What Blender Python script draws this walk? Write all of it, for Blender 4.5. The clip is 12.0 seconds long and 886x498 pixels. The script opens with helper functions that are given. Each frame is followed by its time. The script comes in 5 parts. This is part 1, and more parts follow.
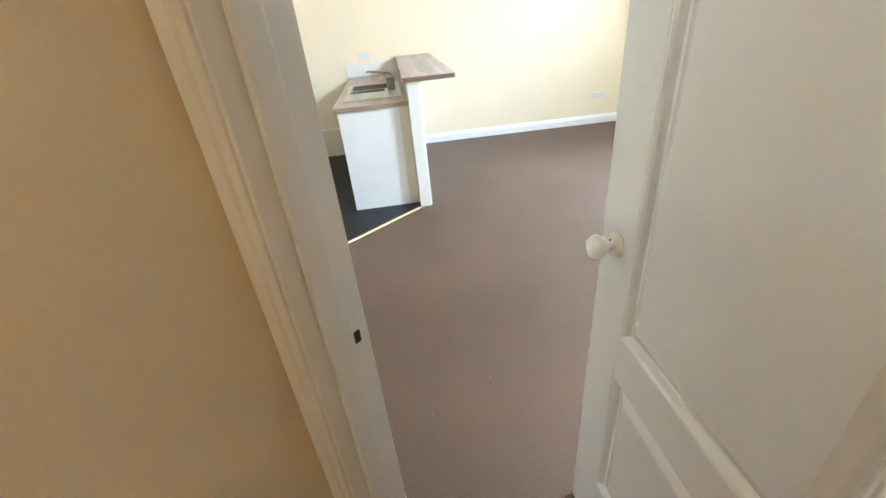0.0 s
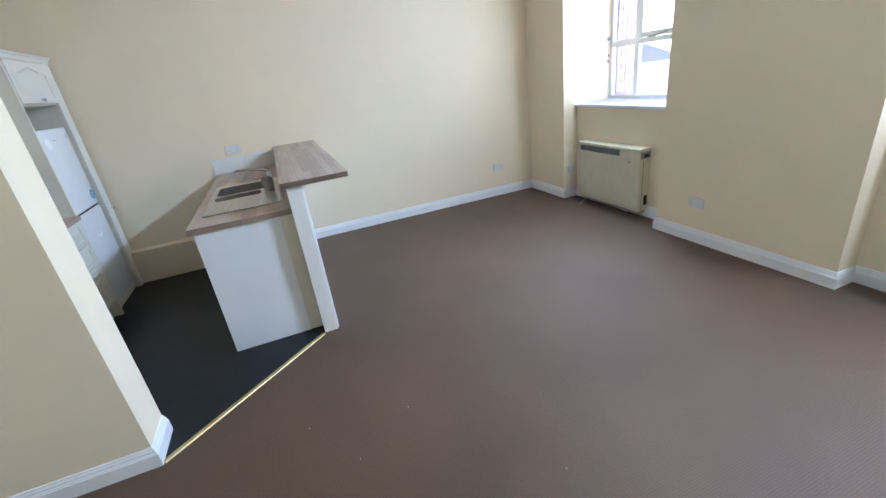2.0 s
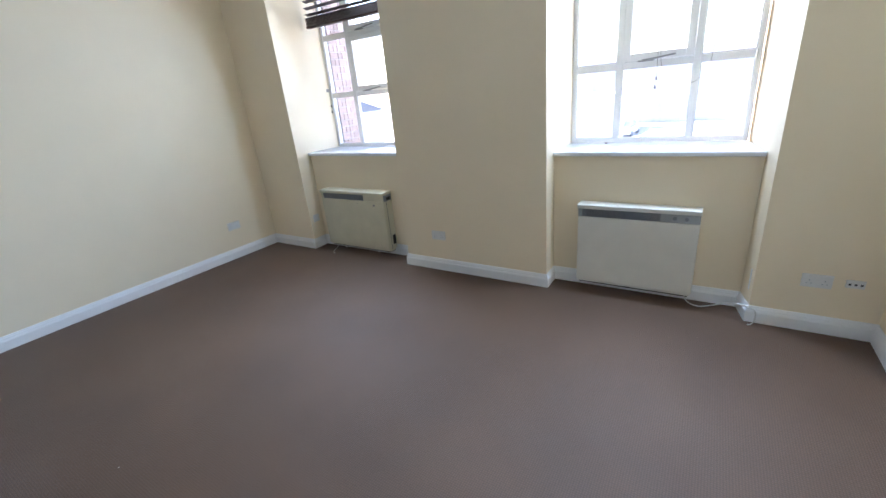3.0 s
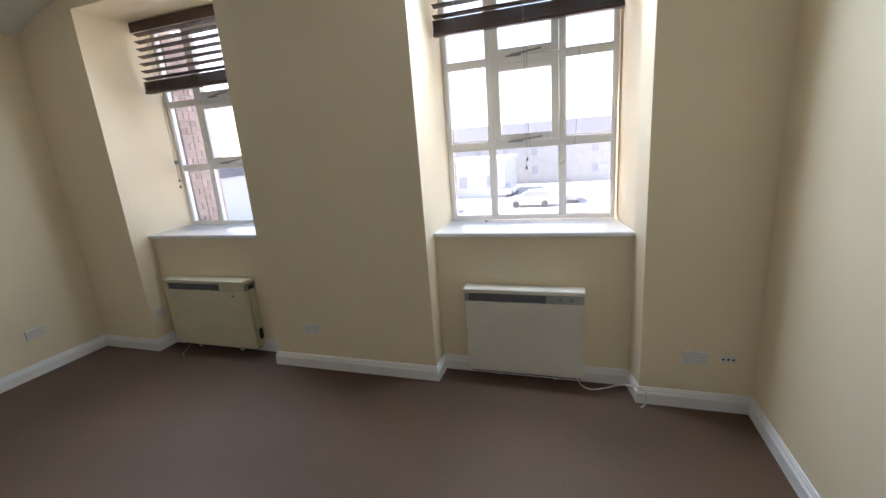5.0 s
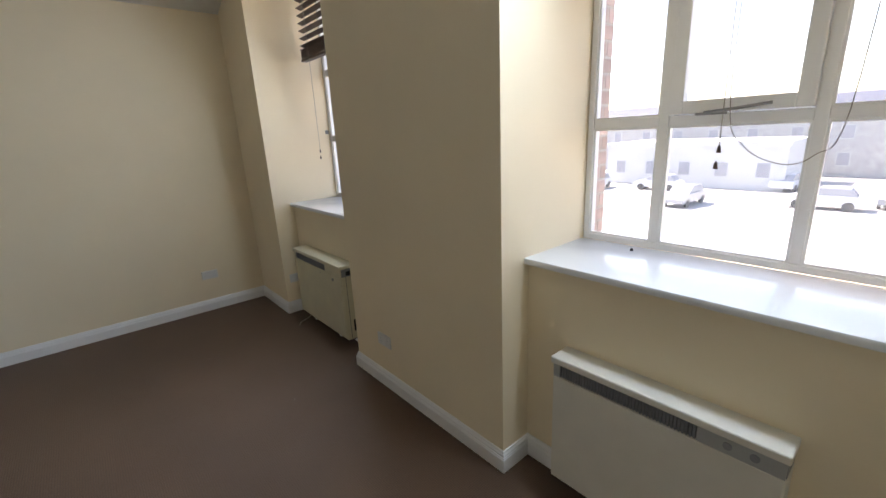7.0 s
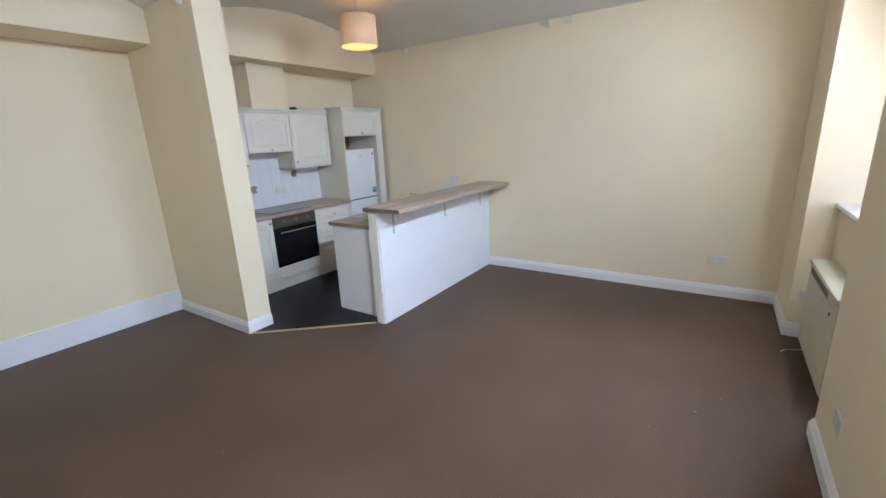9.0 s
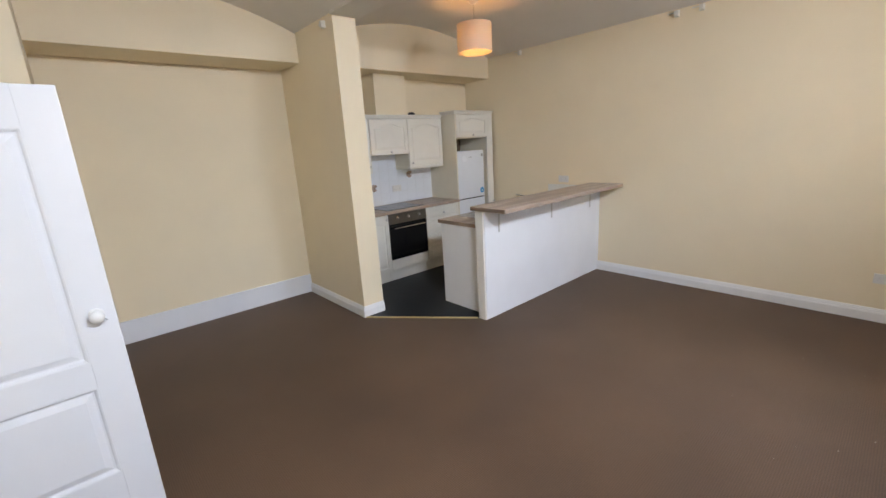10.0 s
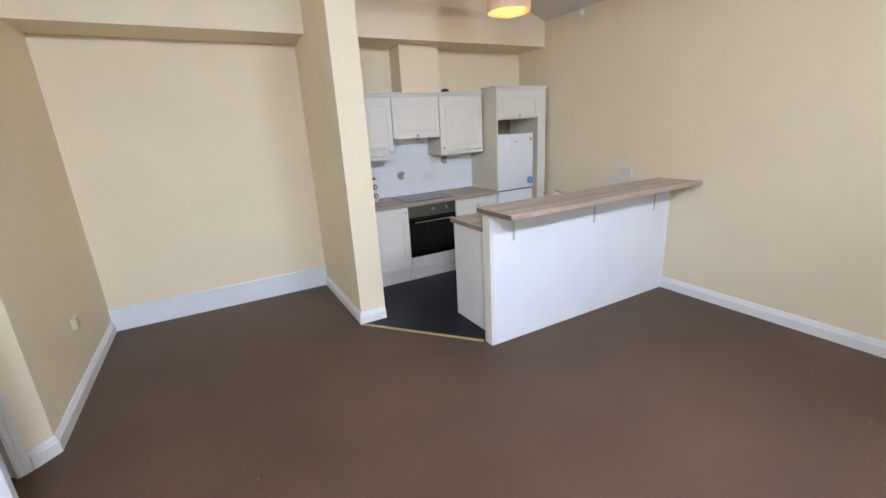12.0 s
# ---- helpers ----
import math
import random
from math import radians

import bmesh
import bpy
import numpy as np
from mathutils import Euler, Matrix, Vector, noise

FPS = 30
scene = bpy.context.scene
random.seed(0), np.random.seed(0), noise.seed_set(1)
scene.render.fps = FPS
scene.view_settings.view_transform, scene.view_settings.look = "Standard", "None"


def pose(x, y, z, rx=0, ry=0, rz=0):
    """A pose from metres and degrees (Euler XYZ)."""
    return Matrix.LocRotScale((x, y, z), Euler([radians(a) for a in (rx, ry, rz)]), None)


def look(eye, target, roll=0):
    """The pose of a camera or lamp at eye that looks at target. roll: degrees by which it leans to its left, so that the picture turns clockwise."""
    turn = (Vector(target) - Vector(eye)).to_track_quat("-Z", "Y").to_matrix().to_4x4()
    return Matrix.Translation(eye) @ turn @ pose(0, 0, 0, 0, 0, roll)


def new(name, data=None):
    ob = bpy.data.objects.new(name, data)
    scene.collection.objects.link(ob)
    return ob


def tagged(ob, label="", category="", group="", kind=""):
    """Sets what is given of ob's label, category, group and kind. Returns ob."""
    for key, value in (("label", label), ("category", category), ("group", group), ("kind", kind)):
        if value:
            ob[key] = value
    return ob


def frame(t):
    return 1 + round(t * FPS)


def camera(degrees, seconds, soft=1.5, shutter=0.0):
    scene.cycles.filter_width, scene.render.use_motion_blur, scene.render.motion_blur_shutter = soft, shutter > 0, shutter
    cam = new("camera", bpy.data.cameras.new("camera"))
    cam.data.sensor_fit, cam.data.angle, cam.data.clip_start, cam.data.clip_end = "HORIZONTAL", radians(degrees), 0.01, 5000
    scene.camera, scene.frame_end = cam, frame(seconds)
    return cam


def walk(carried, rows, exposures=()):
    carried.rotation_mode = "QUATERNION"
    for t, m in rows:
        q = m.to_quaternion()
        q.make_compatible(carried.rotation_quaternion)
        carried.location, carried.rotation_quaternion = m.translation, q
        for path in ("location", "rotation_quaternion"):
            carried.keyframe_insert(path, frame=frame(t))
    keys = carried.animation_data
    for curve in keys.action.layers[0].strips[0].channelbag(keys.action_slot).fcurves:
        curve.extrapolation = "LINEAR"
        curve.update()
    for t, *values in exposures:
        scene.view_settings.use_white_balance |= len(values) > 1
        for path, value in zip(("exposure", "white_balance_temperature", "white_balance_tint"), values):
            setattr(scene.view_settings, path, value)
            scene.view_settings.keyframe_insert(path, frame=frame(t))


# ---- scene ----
cam = camera(93.9, 12.0)
PATH = [
    (0, (0.781, -2.724, 1.509), (0.912, -0.99, 0.522), -5.7),
    (0.5, (0.724, -2.534, 1.551), (1.107, -0.788, 0.654), -4.8),
    (1, (0.744, -2.304, 1.572), (1.254, -0.553, 0.752), -4.4),
    (1.5, (0.847, -2.1, 1.593), (1.335, -0.322, 0.818), -6.3),
    (2, (0.905, -1.939, 1.591), (1.515, -0.199, 0.814), -7.5),
    (2.5, (0.989, -1.776, 1.593), (2.096, -0.3, 0.821), -7.0),
    (3, (0.97, -1.641, 1.599), (2.528, -0.609, 0.888), -5.4),
    (3.5, (0.932, -1.582, 1.658), (2.688, -0.841, 1.051), -5.0),
    (3.7, (0.983, -1.587, 1.661), (2.76, -0.856, 1.106), -5.7),
    (5.5, (1.72, -1.611, 1.697), (3.568, -1.017, 1.216), -4.0),
    (6, (2.105, -1.651, 1.662), (3.924, -0.978, 1.174), -3.3),
    (6.5, (2.418, -1.705, 1.656), (4.052, -0.673, 1.143), -3.4),
    (6.7, (2.543, -1.745, 1.652), (4.047, -0.535, 1.129), -3.2),
    (8.3, (3.244, -1.79, 1.632), (2.875, 0.099, 1.087), -1.6),
    (8.5, (3.334, -1.792, 1.643), (2.733, 0.037, 1.102), -1.8),
    (9, (3.442, -1.881, 1.657), (2.363, -0.279, 1.14), -2.6),
    (9.5, (3.475, -1.96, 1.67), (2.126, -0.569, 1.174), -3.1),
    (10, (3.518, -1.964, 1.666), (2.058, -0.687, 1.178), -3.5),
    (10.5, (3.502, -1.864, 1.655), (2.004, -0.643, 1.139), -3.8),
    (11, (3.448, -1.622, 1.667), (1.9, -0.468, 1.147), -3.9),
    (11.5, (3.384, -1.31, 1.666), (1.77, -0.259, 1.127), -3.5),
    (12, (3.387, -0.95, 1.679), (1.699, -0.034, 1.117), -3.2),
]
EXPOSURES = [(0.0, 5.03, 6850, 16), (0.5, 4.83, 6750, 16), (1.0, 4.32, 6550, 19), (1.5, 4.10, 6300, 20), (2.5, 3.97, 6100, 20), (3.5, 3.37, 6150, 20), (5.5, 2.82, 7450, 22), (6.5, 2.63, 7450, 21),
             (8.5, 3.52, 7850, 27), (9.0, 3.70, 6850, 23), (9.5, 3.60, 7850, 27), (10.5, 3.55, 8100, 28), (11.0, 3.70, 7750, 28), (12.0, 3.85, 7350, 27)]
walk(cam, [(t, look(eye, target, roll)) for t, eye, target, roll in PATH], EXPOSURES)

# ---- sky, sun, exposure ----
world = bpy.data.worlds.new("sky")
scene.world = world
world.use_nodes = True
wn = world.node_tree
sky = wn.nodes.new("ShaderNodeTexSky")
sky.sky_type = "NISHITA"
sky.sun_disc = False
sky.sun_elevation = radians(50)
sky.sun_rotation = radians(9)
sky.dust_density = 1.2
wn.links.new(sky.outputs["Color"], wn.nodes["Background"].inputs["Color"])
wn.nodes["Background"].inputs["Strength"].default_value = 0.11

sun_data = bpy.data.lights.new("sun", "SUN")
sun_data.energy = 3.2
sun_data.angle = radians(0.5)
sun_data.color = (1.0, 0.97, 0.93)
sun = new("sun", sun_data)
sun.matrix_world = look((3.0, 19.0, 23.0), (0, 0, 0))

# unseen lamps added at each recess head for sky light: broad, and narrow pooling on the carpet
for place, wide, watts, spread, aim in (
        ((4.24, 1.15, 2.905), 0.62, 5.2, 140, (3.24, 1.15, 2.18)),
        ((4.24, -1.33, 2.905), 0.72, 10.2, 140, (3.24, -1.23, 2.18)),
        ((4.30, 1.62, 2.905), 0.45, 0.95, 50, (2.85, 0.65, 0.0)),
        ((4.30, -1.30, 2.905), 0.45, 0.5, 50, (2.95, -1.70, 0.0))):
    day = bpy.data.lights.new("window_fill_lamp", "AREA")
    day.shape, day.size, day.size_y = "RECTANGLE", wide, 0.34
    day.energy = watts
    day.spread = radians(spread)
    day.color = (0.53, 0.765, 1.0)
    new("window_fill_lamp", day).matrix_world = look(place, aim)

# ---- materials ----
def material(name, colour, rough=0.6, metal=0.0, vary=0.06, scale=6.0, bump=0.0, bump_scale=120.0, coat=0.0, spec=0.5):
    """A painted or plain surface: slow blotches, fine grain and a fine relief."""
    m = bpy.data.materials.new(name)
    m.use_nodes = True
    t = m.node_tree
    b = t.nodes["Principled BSDF"]
    b.inputs["Roughness"].default_value = rough
    b.inputs["Metallic"].default_value = metal
    b.inputs["Coat Weight"].default_value = coat
    b.inputs["Specular IOR Level"].default_value = spec
    co = t.nodes.new("ShaderNodeTexCoord")
    n1 = t.nodes.new("ShaderNodeTexNoise")
    n1.inputs["Scale"].default_value = scale
    n1.inputs["Detail"].default_value = 6
    t.links.new(co.outputs["Object"], n1.inputs["Vector"])
    ramp = t.nodes.new("ShaderNodeValToRGB")
    c = Vector(colour)
    ramp.color_ramp.elements[0].position = 0.3
    ramp.color_ramp.elements[1].position = 0.7
    ramp.color_ramp.elements[0].color = (*(c * (1 - vary)), 1)
    ramp.color_ramp.elements[1].color = (*(c * (1 + vary * 0.6)), 1)
    t.links.new(n1.outputs["Fac"], ramp.inputs["Fac"])
    t.links.new(ramp.outputs["Color"], b.inputs["Base Color"])
    rr = t.nodes.new("ShaderNodeMapRange")
    rr.inputs["To Min"].default_value = max(0.02, rough - 0.07)
    rr.inputs["To Max"].default_value = min(1, rough + 0.07)
    t.links.new(n1.outputs["Fac"], rr.inputs["Value"])
    t.links.new(rr.outputs["Result"], b.inputs["Roughness"])
    if bump:
        n2 = t.nodes.new("ShaderNodeTexNoise")
        n2.inputs["Scale"].default_value = bump_scale
        n2.inputs["Detail"].default_value = 3
        t.links.new(co.outputs["Object"], n2.inputs["Vector"])
        bp = t.nodes.new("ShaderNodeBump")
        bp.inputs["Strength"].default_value = bump
        bp.inputs["Distance"].default_value = 0.002
        t.links.new(n2.outputs["Fac"], bp.inputs["Height"])
        t.links.new(bp.outputs["Normal"], b.inputs["Normal"])
    return m


def carpet_material():
    """Brown cord carpet: rows of small loops, darker between them, lighter in broad patches."""
    m = bpy.data.materials.new("carpet")
    m.use_nodes = True
    t = m.node_tree
    b = t.nodes["Principled BSDF"]
    b.inputs["Roughness"].default_value = 0.6
    b.inputs["Specular IOR Level"].default_value = 0.35
    b.inputs["Sheen Weight"].default_value = 0.1
    b.inputs["Sheen Roughness"].default_value = 0.4
    co = t.nodes.new("ShaderNodeTexCoord")
    vor = t.nodes.new("ShaderNodeTexVoronoi")
    vor.inputs["Scale"].default_value = 92
    vor.inputs["Randomness"].default_value = 0.18
    t.links.new(co.outputs["Object"], vor.inputs["Vector"])
    n1 = t.nodes.new("ShaderNodeTexNoise")
    n1.inputs["Scale"].default_value = 1.3
    n1.inputs["Detail"].default_value = 5
    t.links.new(co.outputs["Object"], n1.inputs["Vector"])
    n2 = t.nodes.new("ShaderNodeTexNoise")
    n2.inputs["Scale"].default_value = 160
    t.links.new(co.outputs["Object"], n2.inputs["Vector"])
    r1 = t.nodes.new("ShaderNodeValToRGB")
    r1.color_ramp.elements[0].position, r1.color_ramp.elements[1].position = 0.3, 0.7
    r1.color_ramp.elements[0].color = (0.104, 0.057, 0.034, 1)
    r1.color_ramp.elements[1].color = (0.142, 0.079, 0.047, 1)
    t.links.new(n1.outputs["Fac"], r1.inputs["Fac"])
    mx = t.nodes.new("ShaderNodeMix")
    mx.data_type, mx.blend_type = "RGBA", "MULTIPLY"
    mx.inputs["Factor"].default_value = 0.7
    t.links.new(r1.outputs["Color"], mx.inputs["A"])
    r2 = t.nodes.new("ShaderNodeValToRGB")
    r2.color_ramp.elements[0].color = (1.15, 1.15, 1.15, 1)
    r2.color_ramp.elements[1].color = (0.45, 0.45, 0.45, 1)
    r2.color_ramp.elements[1].position = 0.8
    t.links.new(vor.outputs["Distance"], r2.inputs["Fac"])
    t.links.new(r2.outputs["Color"], mx.inputs["B"])
    t.links.new(mx.outputs["Result"], b.inputs["Base Color"])
    ad = t.nodes.new("ShaderNodeMath")
    ad.operation = "SUBTRACT"
    t.links.new(n2.outputs["Fac"], ad.inputs[0])
    t.links.new(vor.outputs["Distance"], ad.inputs[1])
    bp = t.nodes.new("ShaderNodeBump")
    bp.inputs["Strength"].default_value = 0.42
    bp.inputs["Distance"].default_value = 0.004
    t.links.new(ad.outputs["Value"], bp.inputs["Height"])
    t.links.new(bp.outputs["Normal"], b.inputs["Normal"])
    return m


def wood_material(name, dark, light, axis=1, gloss=0.45):
    """Butcher-block laminate: short staves in rows, grain along them."""
    m = bpy.data.materials.new(name)
    m.use_nodes = True
    t = m.node_tree
    b = t.nodes["Principled BSDF"]
    b.inputs["Roughness"].default_value = gloss
    co = t.nodes.new("ShaderNodeTexCoord")
    mp = t.nodes.new("ShaderNodeMapping")
    mp.inputs["Rotation"].default_value = (0, 0, radians(90) if axis == 1 else 0)
    t.links.new(co.outputs["Object"], mp.inputs["Vector"])
    br = t.nodes.new("ShaderNodeTexBrick")
    br.inputs["Scale"].default_value = 1.0
    br.inputs["Brick Width"].default_value = 0.42
    br.inputs["Row Height"].default_value = 0.045
    br.inputs["Mortar Size"].default_value = 0.0008
    br.inputs["Bias"].default_value = 0.0
    br.inputs["Color1"].default_value = (0.25, 0.25, 0.25, 1)
    br.inputs["Color2"].default_value = (0.85, 0.85, 0.85, 1)
    br.inputs["Mortar"].default_value = (0.1, 0.1, 0.1, 1)
    t.links.new(mp.outputs["Vector"], br.inputs["Vector"])
    st = t.nodes.new("ShaderNodeMapping")
    st.inputs["Scale"].default_value = (4, 70, 70)
    t.links.new(mp.outputs["Vector"], st.inputs["Vector"])
    n = t.nodes.new("ShaderNodeTexNoise")
    n.inputs["Scale"].default_value = 1.0
    n.inputs["Detail"].default_value = 6
    n.inputs["Distortion"].default_value = 0.6
    t.links.new(st.outputs["Vector"], n.inputs["Vector"])
    mx = t.nodes.new("ShaderNodeMix")
    mx.data_type = "RGBA"
    mx.inputs["Factor"].default_value = 0.55
    t.links.new(br.outputs["Color"], mx.inputs["A"])
    t.links.new(n.outputs["Color"], mx.inputs["B"])
    r = t.nodes.new("ShaderNodeValToRGB")
    r.color_ramp.elements[0].position, r.color_ramp.elements[1].position = 0.25, 0.72
    r.color_ramp.elements[0].color = (*dark, 1)
    r.color_ramp.elements[1].color = (*light, 1)
    t.links.new(mx.outputs["Result"], r.inputs["Fac"])
    t.links.new(r.outputs["Color"], b.inputs["Base Color"])
    bp = t.nodes.new("ShaderNodeBump")
    bp.inputs["Strength"].default_value = 0.11
    bp.inputs["Distance"].default_value = 0.001
    t.links.new(n.outputs["Fac"], bp.inputs["Height"])
    t.links.new(bp.outputs["Normal"], b.inputs["Normal"])
    return m


def glass_material(name, tint=(0.97, 0.98, 0.98)):
    m = bpy.data.materials.new(name)
    m.use_nodes = True
    t = m.node_tree
    t.nodes.remove(t.nodes["Principled BSDF"])
    out = t.nodes["Material Output"]
    tr = t.nodes.new("ShaderNodeBsdfTransparent")
    tr.inputs["Color"].default_value = (*tint, 1)
    gl = t.nodes.new("ShaderNodeBsdfGlossy")
    gl.inputs["Roughness"].default_value = 0.02
    lw = t.nodes.new("ShaderNodeLayerWeight")
    pw = t.nodes.new("ShaderNodeMath")
    pw.operation = "POWER"
    pw.inputs[1].default_value = 4.0
    t.links.new(lw.outputs["Facing"], pw.inputs[0])
    fr = t.nodes.new("ShaderNodeMapRange")
    fr.inputs["To Min"].default_value, fr.inputs["To Max"].default_value = 0.035, 0.6
    t.links.new(pw.outputs["Value"], fr.inputs["Value"])
    mx = t.nodes.new("ShaderNodeMixShader")
    t.links.new(fr.outputs["Result"], mx.inputs["Fac"])
    t.links.new(tr.outputs["BSDF"], mx.inputs[1])
    t.links.new(gl.outputs["BSDF"], mx.inputs[2])
    # thin translucent film: dirt on the glass, plus glare that washes out the view
    haze = t.nodes.new("ShaderNodeBsdfTranslucent")
    film = t.nodes.new("ShaderNodeMixShader")
    smear = t.nodes.new("ShaderNodeTexNoise")
    smear.inputs["Scale"].default_value = 3.0
    smear.inputs["Detail"].default_value = 5
    amount = t.nodes.new("ShaderNodeMapRange")
    amount.inputs["To Min"].default_value, amount.inputs["To Max"].default_value = 0.015, 0.06
    t.links.new(smear.outputs["Fac"], amount.inputs["Value"])
    t.links.new(amount.outputs["Result"], film.inputs["Fac"])
    t.links.new(mx.outputs["Shader"], film.inputs[1])
    t.links.new(haze.outputs["BSDF"], film.inputs[2])
    t.links.new(film.outputs["Shader"], out.inputs["Surface"])
    return m


def brick_material():
    m = material("red_brick", (0.44, 0.31, 0.275), 0.85, bump=0.6, bump_scale=60, vary=0.25, scale=25)
    t = m.node_tree
    b = t.nodes["Principled BSDF"]
    oi = t.nodes.new("ShaderNodeObjectInfo")
    hs = t.nodes.new("ShaderNodeHueSaturation")
    mr = t.nodes.new("ShaderNodeMapRange")
    mr.inputs["To Min"].default_value, mr.inputs["To Max"].default_value = 0.7, 1.25
    t.links.new(oi.outputs["Random"], mr.inputs["Value"])
    t.links.new(mr.outputs["Result"], hs.inputs["Value"])
    t.links.new(b.inputs["Base Color"].links[0].from_socket, hs.inputs["Color"])
    t.links.new(hs.outputs["Color"], b.inputs["Base Color"])
    return m


def shade_material():
    """Cream drum shade of thin fabric that lets the bulb's light through."""
    m = bpy.data.materials.new("shade_fabric")
    m.use_nodes = True
    t = m.node_tree
    b = t.nodes["Principled BSDF"]
    b.inputs["Base Color"].default_value = (0.80, 0.74, 0.62, 1)
    b.inputs["Roughness"].default_value = 0.9
    tl = t.nodes.new("ShaderNodeBsdfTranslucent")
    tl.inputs["Color"].default_value = (0.8, 0.66, 0.45, 1)
    mx = t.nodes.new("ShaderNodeMixShader")
    mx.inputs["Fac"].default_value = 0.30
    n = t.nodes.new("ShaderNodeTexNoise")
    n.inputs["Scale"].default_value = 300
    bp = t.nodes.new("ShaderNodeBump")
    bp.inputs["Strength"].default_value = 0.3
    bp.inputs["Distance"].default_value = 0.001
    t.links.new(n.outputs["Fac"], bp.inputs["Height"])
    t.links.new(bp.outputs["Normal"], b.inputs["Normal"])
    t.links.new(b.outputs["BSDF"], mx.inputs[1])
    t.links.new(tl.outputs["BSDF"], mx.inputs[2])
    t.links.new(mx.outputs["Shader"], t.nodes["Material Output"].inputs["Surface"])
    return m


def glow_material(name, colour, strength):
    m = bpy.data.materials.new(name)
    m.use_nodes = True
    b = m.node_tree.nodes["Principled BSDF"]
    b.inputs["Emission Color"].default_value = (*colour, 1)
    b.inputs["Emission Strength"].default_value = strength
    return m


WALL = material("cream_wall_paint", (0.87, 0.742, 0.54), 0.72, vary=0.03, scale=2.0, bump=0.25, bump_scale=220)
CEILING = material("ceiling_paint", (0.76, 0.73, 0.68), 0.85, vary=0.04, scale=1.5, bump=0.25, bump_scale=90)
WHITE = material("white_gloss_paint", (0.85, 0.845, 0.835), 0.32, vary=0.03, scale=5, bump=0.08, bump_scale=60)
SILL = material("white_sill_gloss", (0.83, 0.85, 0.87), 0.16, vary=0.02, scale=4, bump=0.05, bump_scale=40)
MATT_WHITE = material("white_emulsion", (0.815, 0.835, 0.865), 0.6, vary=0.03, scale=3, bump=0.2, bump_scale=150)
DOOR = material("white_door_paint", (0.74, 0.765, 0.80), 0.15, vary=0.02, scale=4, bump=0.06, bump_scale=50)
CARPET = carpet_material()
VINYL = material("dark_vinyl", (0.010, 0.012, 0.016), 0.38, vary=0.35, scale=9, bump=0.22, bump_scale=90, spec=0.26)
WORKTOP = wood_material("worktop_laminate", (0.30, 0.225, 0.182), (0.54, 0.445, 0.372))
EDGE_WOOD = wood_material("worktop_edge", (0.13, 0.085, 0.062), (0.40, 0.285, 0.215), axis=0)
BOARD = material("brown_board", (0.28, 0.19, 0.11), 0.7, vary=0.2, scale=9)
CABINET = material("cream_cabinet_foil", (0.80, 0.775, 0.70), 0.38, vary=0.03, scale=6)
CARCASS = material("cream_carcass_board", (0.74, 0.69, 0.57), 0.5, vary=0.03, scale=6)
PANEL = material("white_end_panel", (0.82, 0.83, 0.84), 0.5, vary=0.03, scale=3, bump=0.08, bump_scale=60)
CHROME = material("chrome", (0.75, 0.75, 0.76), 0.12, 1.0, vary=0.02, scale=20)
STEEL = material("brushed_steel", (0.58, 0.57, 0.55), 0.3, 1.0, vary=0.08, scale=30, bump=0.05, bump_scale=300)
EDGE = material("laminate_edge", (0.44, 0.32, 0.25), 0.5, vary=0.12, scale=12)
FAR_GLASS = material("far_window_glass", (0.30, 0.31, 0.34), 0.2, vary=0.1, scale=2)
BRACKET = material("grey_white_bracket", (0.50, 0.50, 0.49), 0.4, vary=0.05, scale=20)
TUMBLER = material("pale_grey_plastic", (0.36, 0.36, 0.35), 0.45, vary=0.1, scale=30)
# darker copy of the steel: the deep bowls' shade is in its colour
SHADED_STEEL = material("shaded_bowl_steel", (0.17, 0.165, 0.155), 0.42, 1.0, vary=0.1, scale=30)
POST = material("off_white_emulsion", (0.82, 0.80, 0.75), 0.6, vary=0.03, scale=3, bump=0.2, bump_scale=150)
OVEN_STEEL = material("oven_steel", (0.30, 0.27, 0.24), 0.35, 1.0, vary=0.08, scale=20)
BLACK_GLASS = material("black_glass", (0.006, 0.006, 0.007), 0.06, vary=0.1, scale=5)
BLACK = material("black_plastic", (0.015, 0.015, 0.016), 0.4, vary=0.15, scale=20)
DARK = material("dark_gap", (0.02, 0.018, 0.016), 0.8, vary=0.2, scale=20)
PLASTIC = material("white_plastic", (0.80, 0.80, 0.79), 0.3, vary=0.02, scale=30)
OLD_PLASTIC = material("yellowed_plastic", (0.66, 0.58, 0.38), 0.4, vary=0.06, scale=30)
GREY_PLASTIC = material("grey_plastic", (0.24, 0.24, 0.235), 0.45, vary=0.1, scale=30)
SOCKET = material("grey_white_socket", (0.74, 0.72, 0.68), 0.35, vary=0.03, scale=30)
UPSTAND = material("ivory_tile", (0.80, 0.78, 0.72), 0.3, vary=0.03, scale=8)
FRIDGE = material("fridge_enamel", (0.79, 0.82, 0.86), 0.25, vary=0.015, scale=4)
STICKER = material("blue_sticker", (0.02, 0.28, 0.58), 0.35, vary=0.05, scale=30)
HEATER = material("heater_enamel", (0.74, 0.71, 0.63), 0.42, vary=0.04, scale=7, bump=0.05, bump_scale=70)
OLD_HEATER = material("yellowed_heater_enamel", (0.66, 0.61, 0.45), 0.45, vary=0.06, scale=7, bump=0.05, bump_scale=70)
GRILLE = material("grey_grille", (0.24, 0.25, 0.265), 0.5, vary=0.1, scale=30)
GRILLE_GREY = material("grey_control_plate", (0.40, 0.41, 0.41), 0.4, vary=0.05, scale=30)
BRASS = material("gold_strip", (0.58, 0.44, 0.22), 0.45, 0.7, vary=0.12, scale=30)
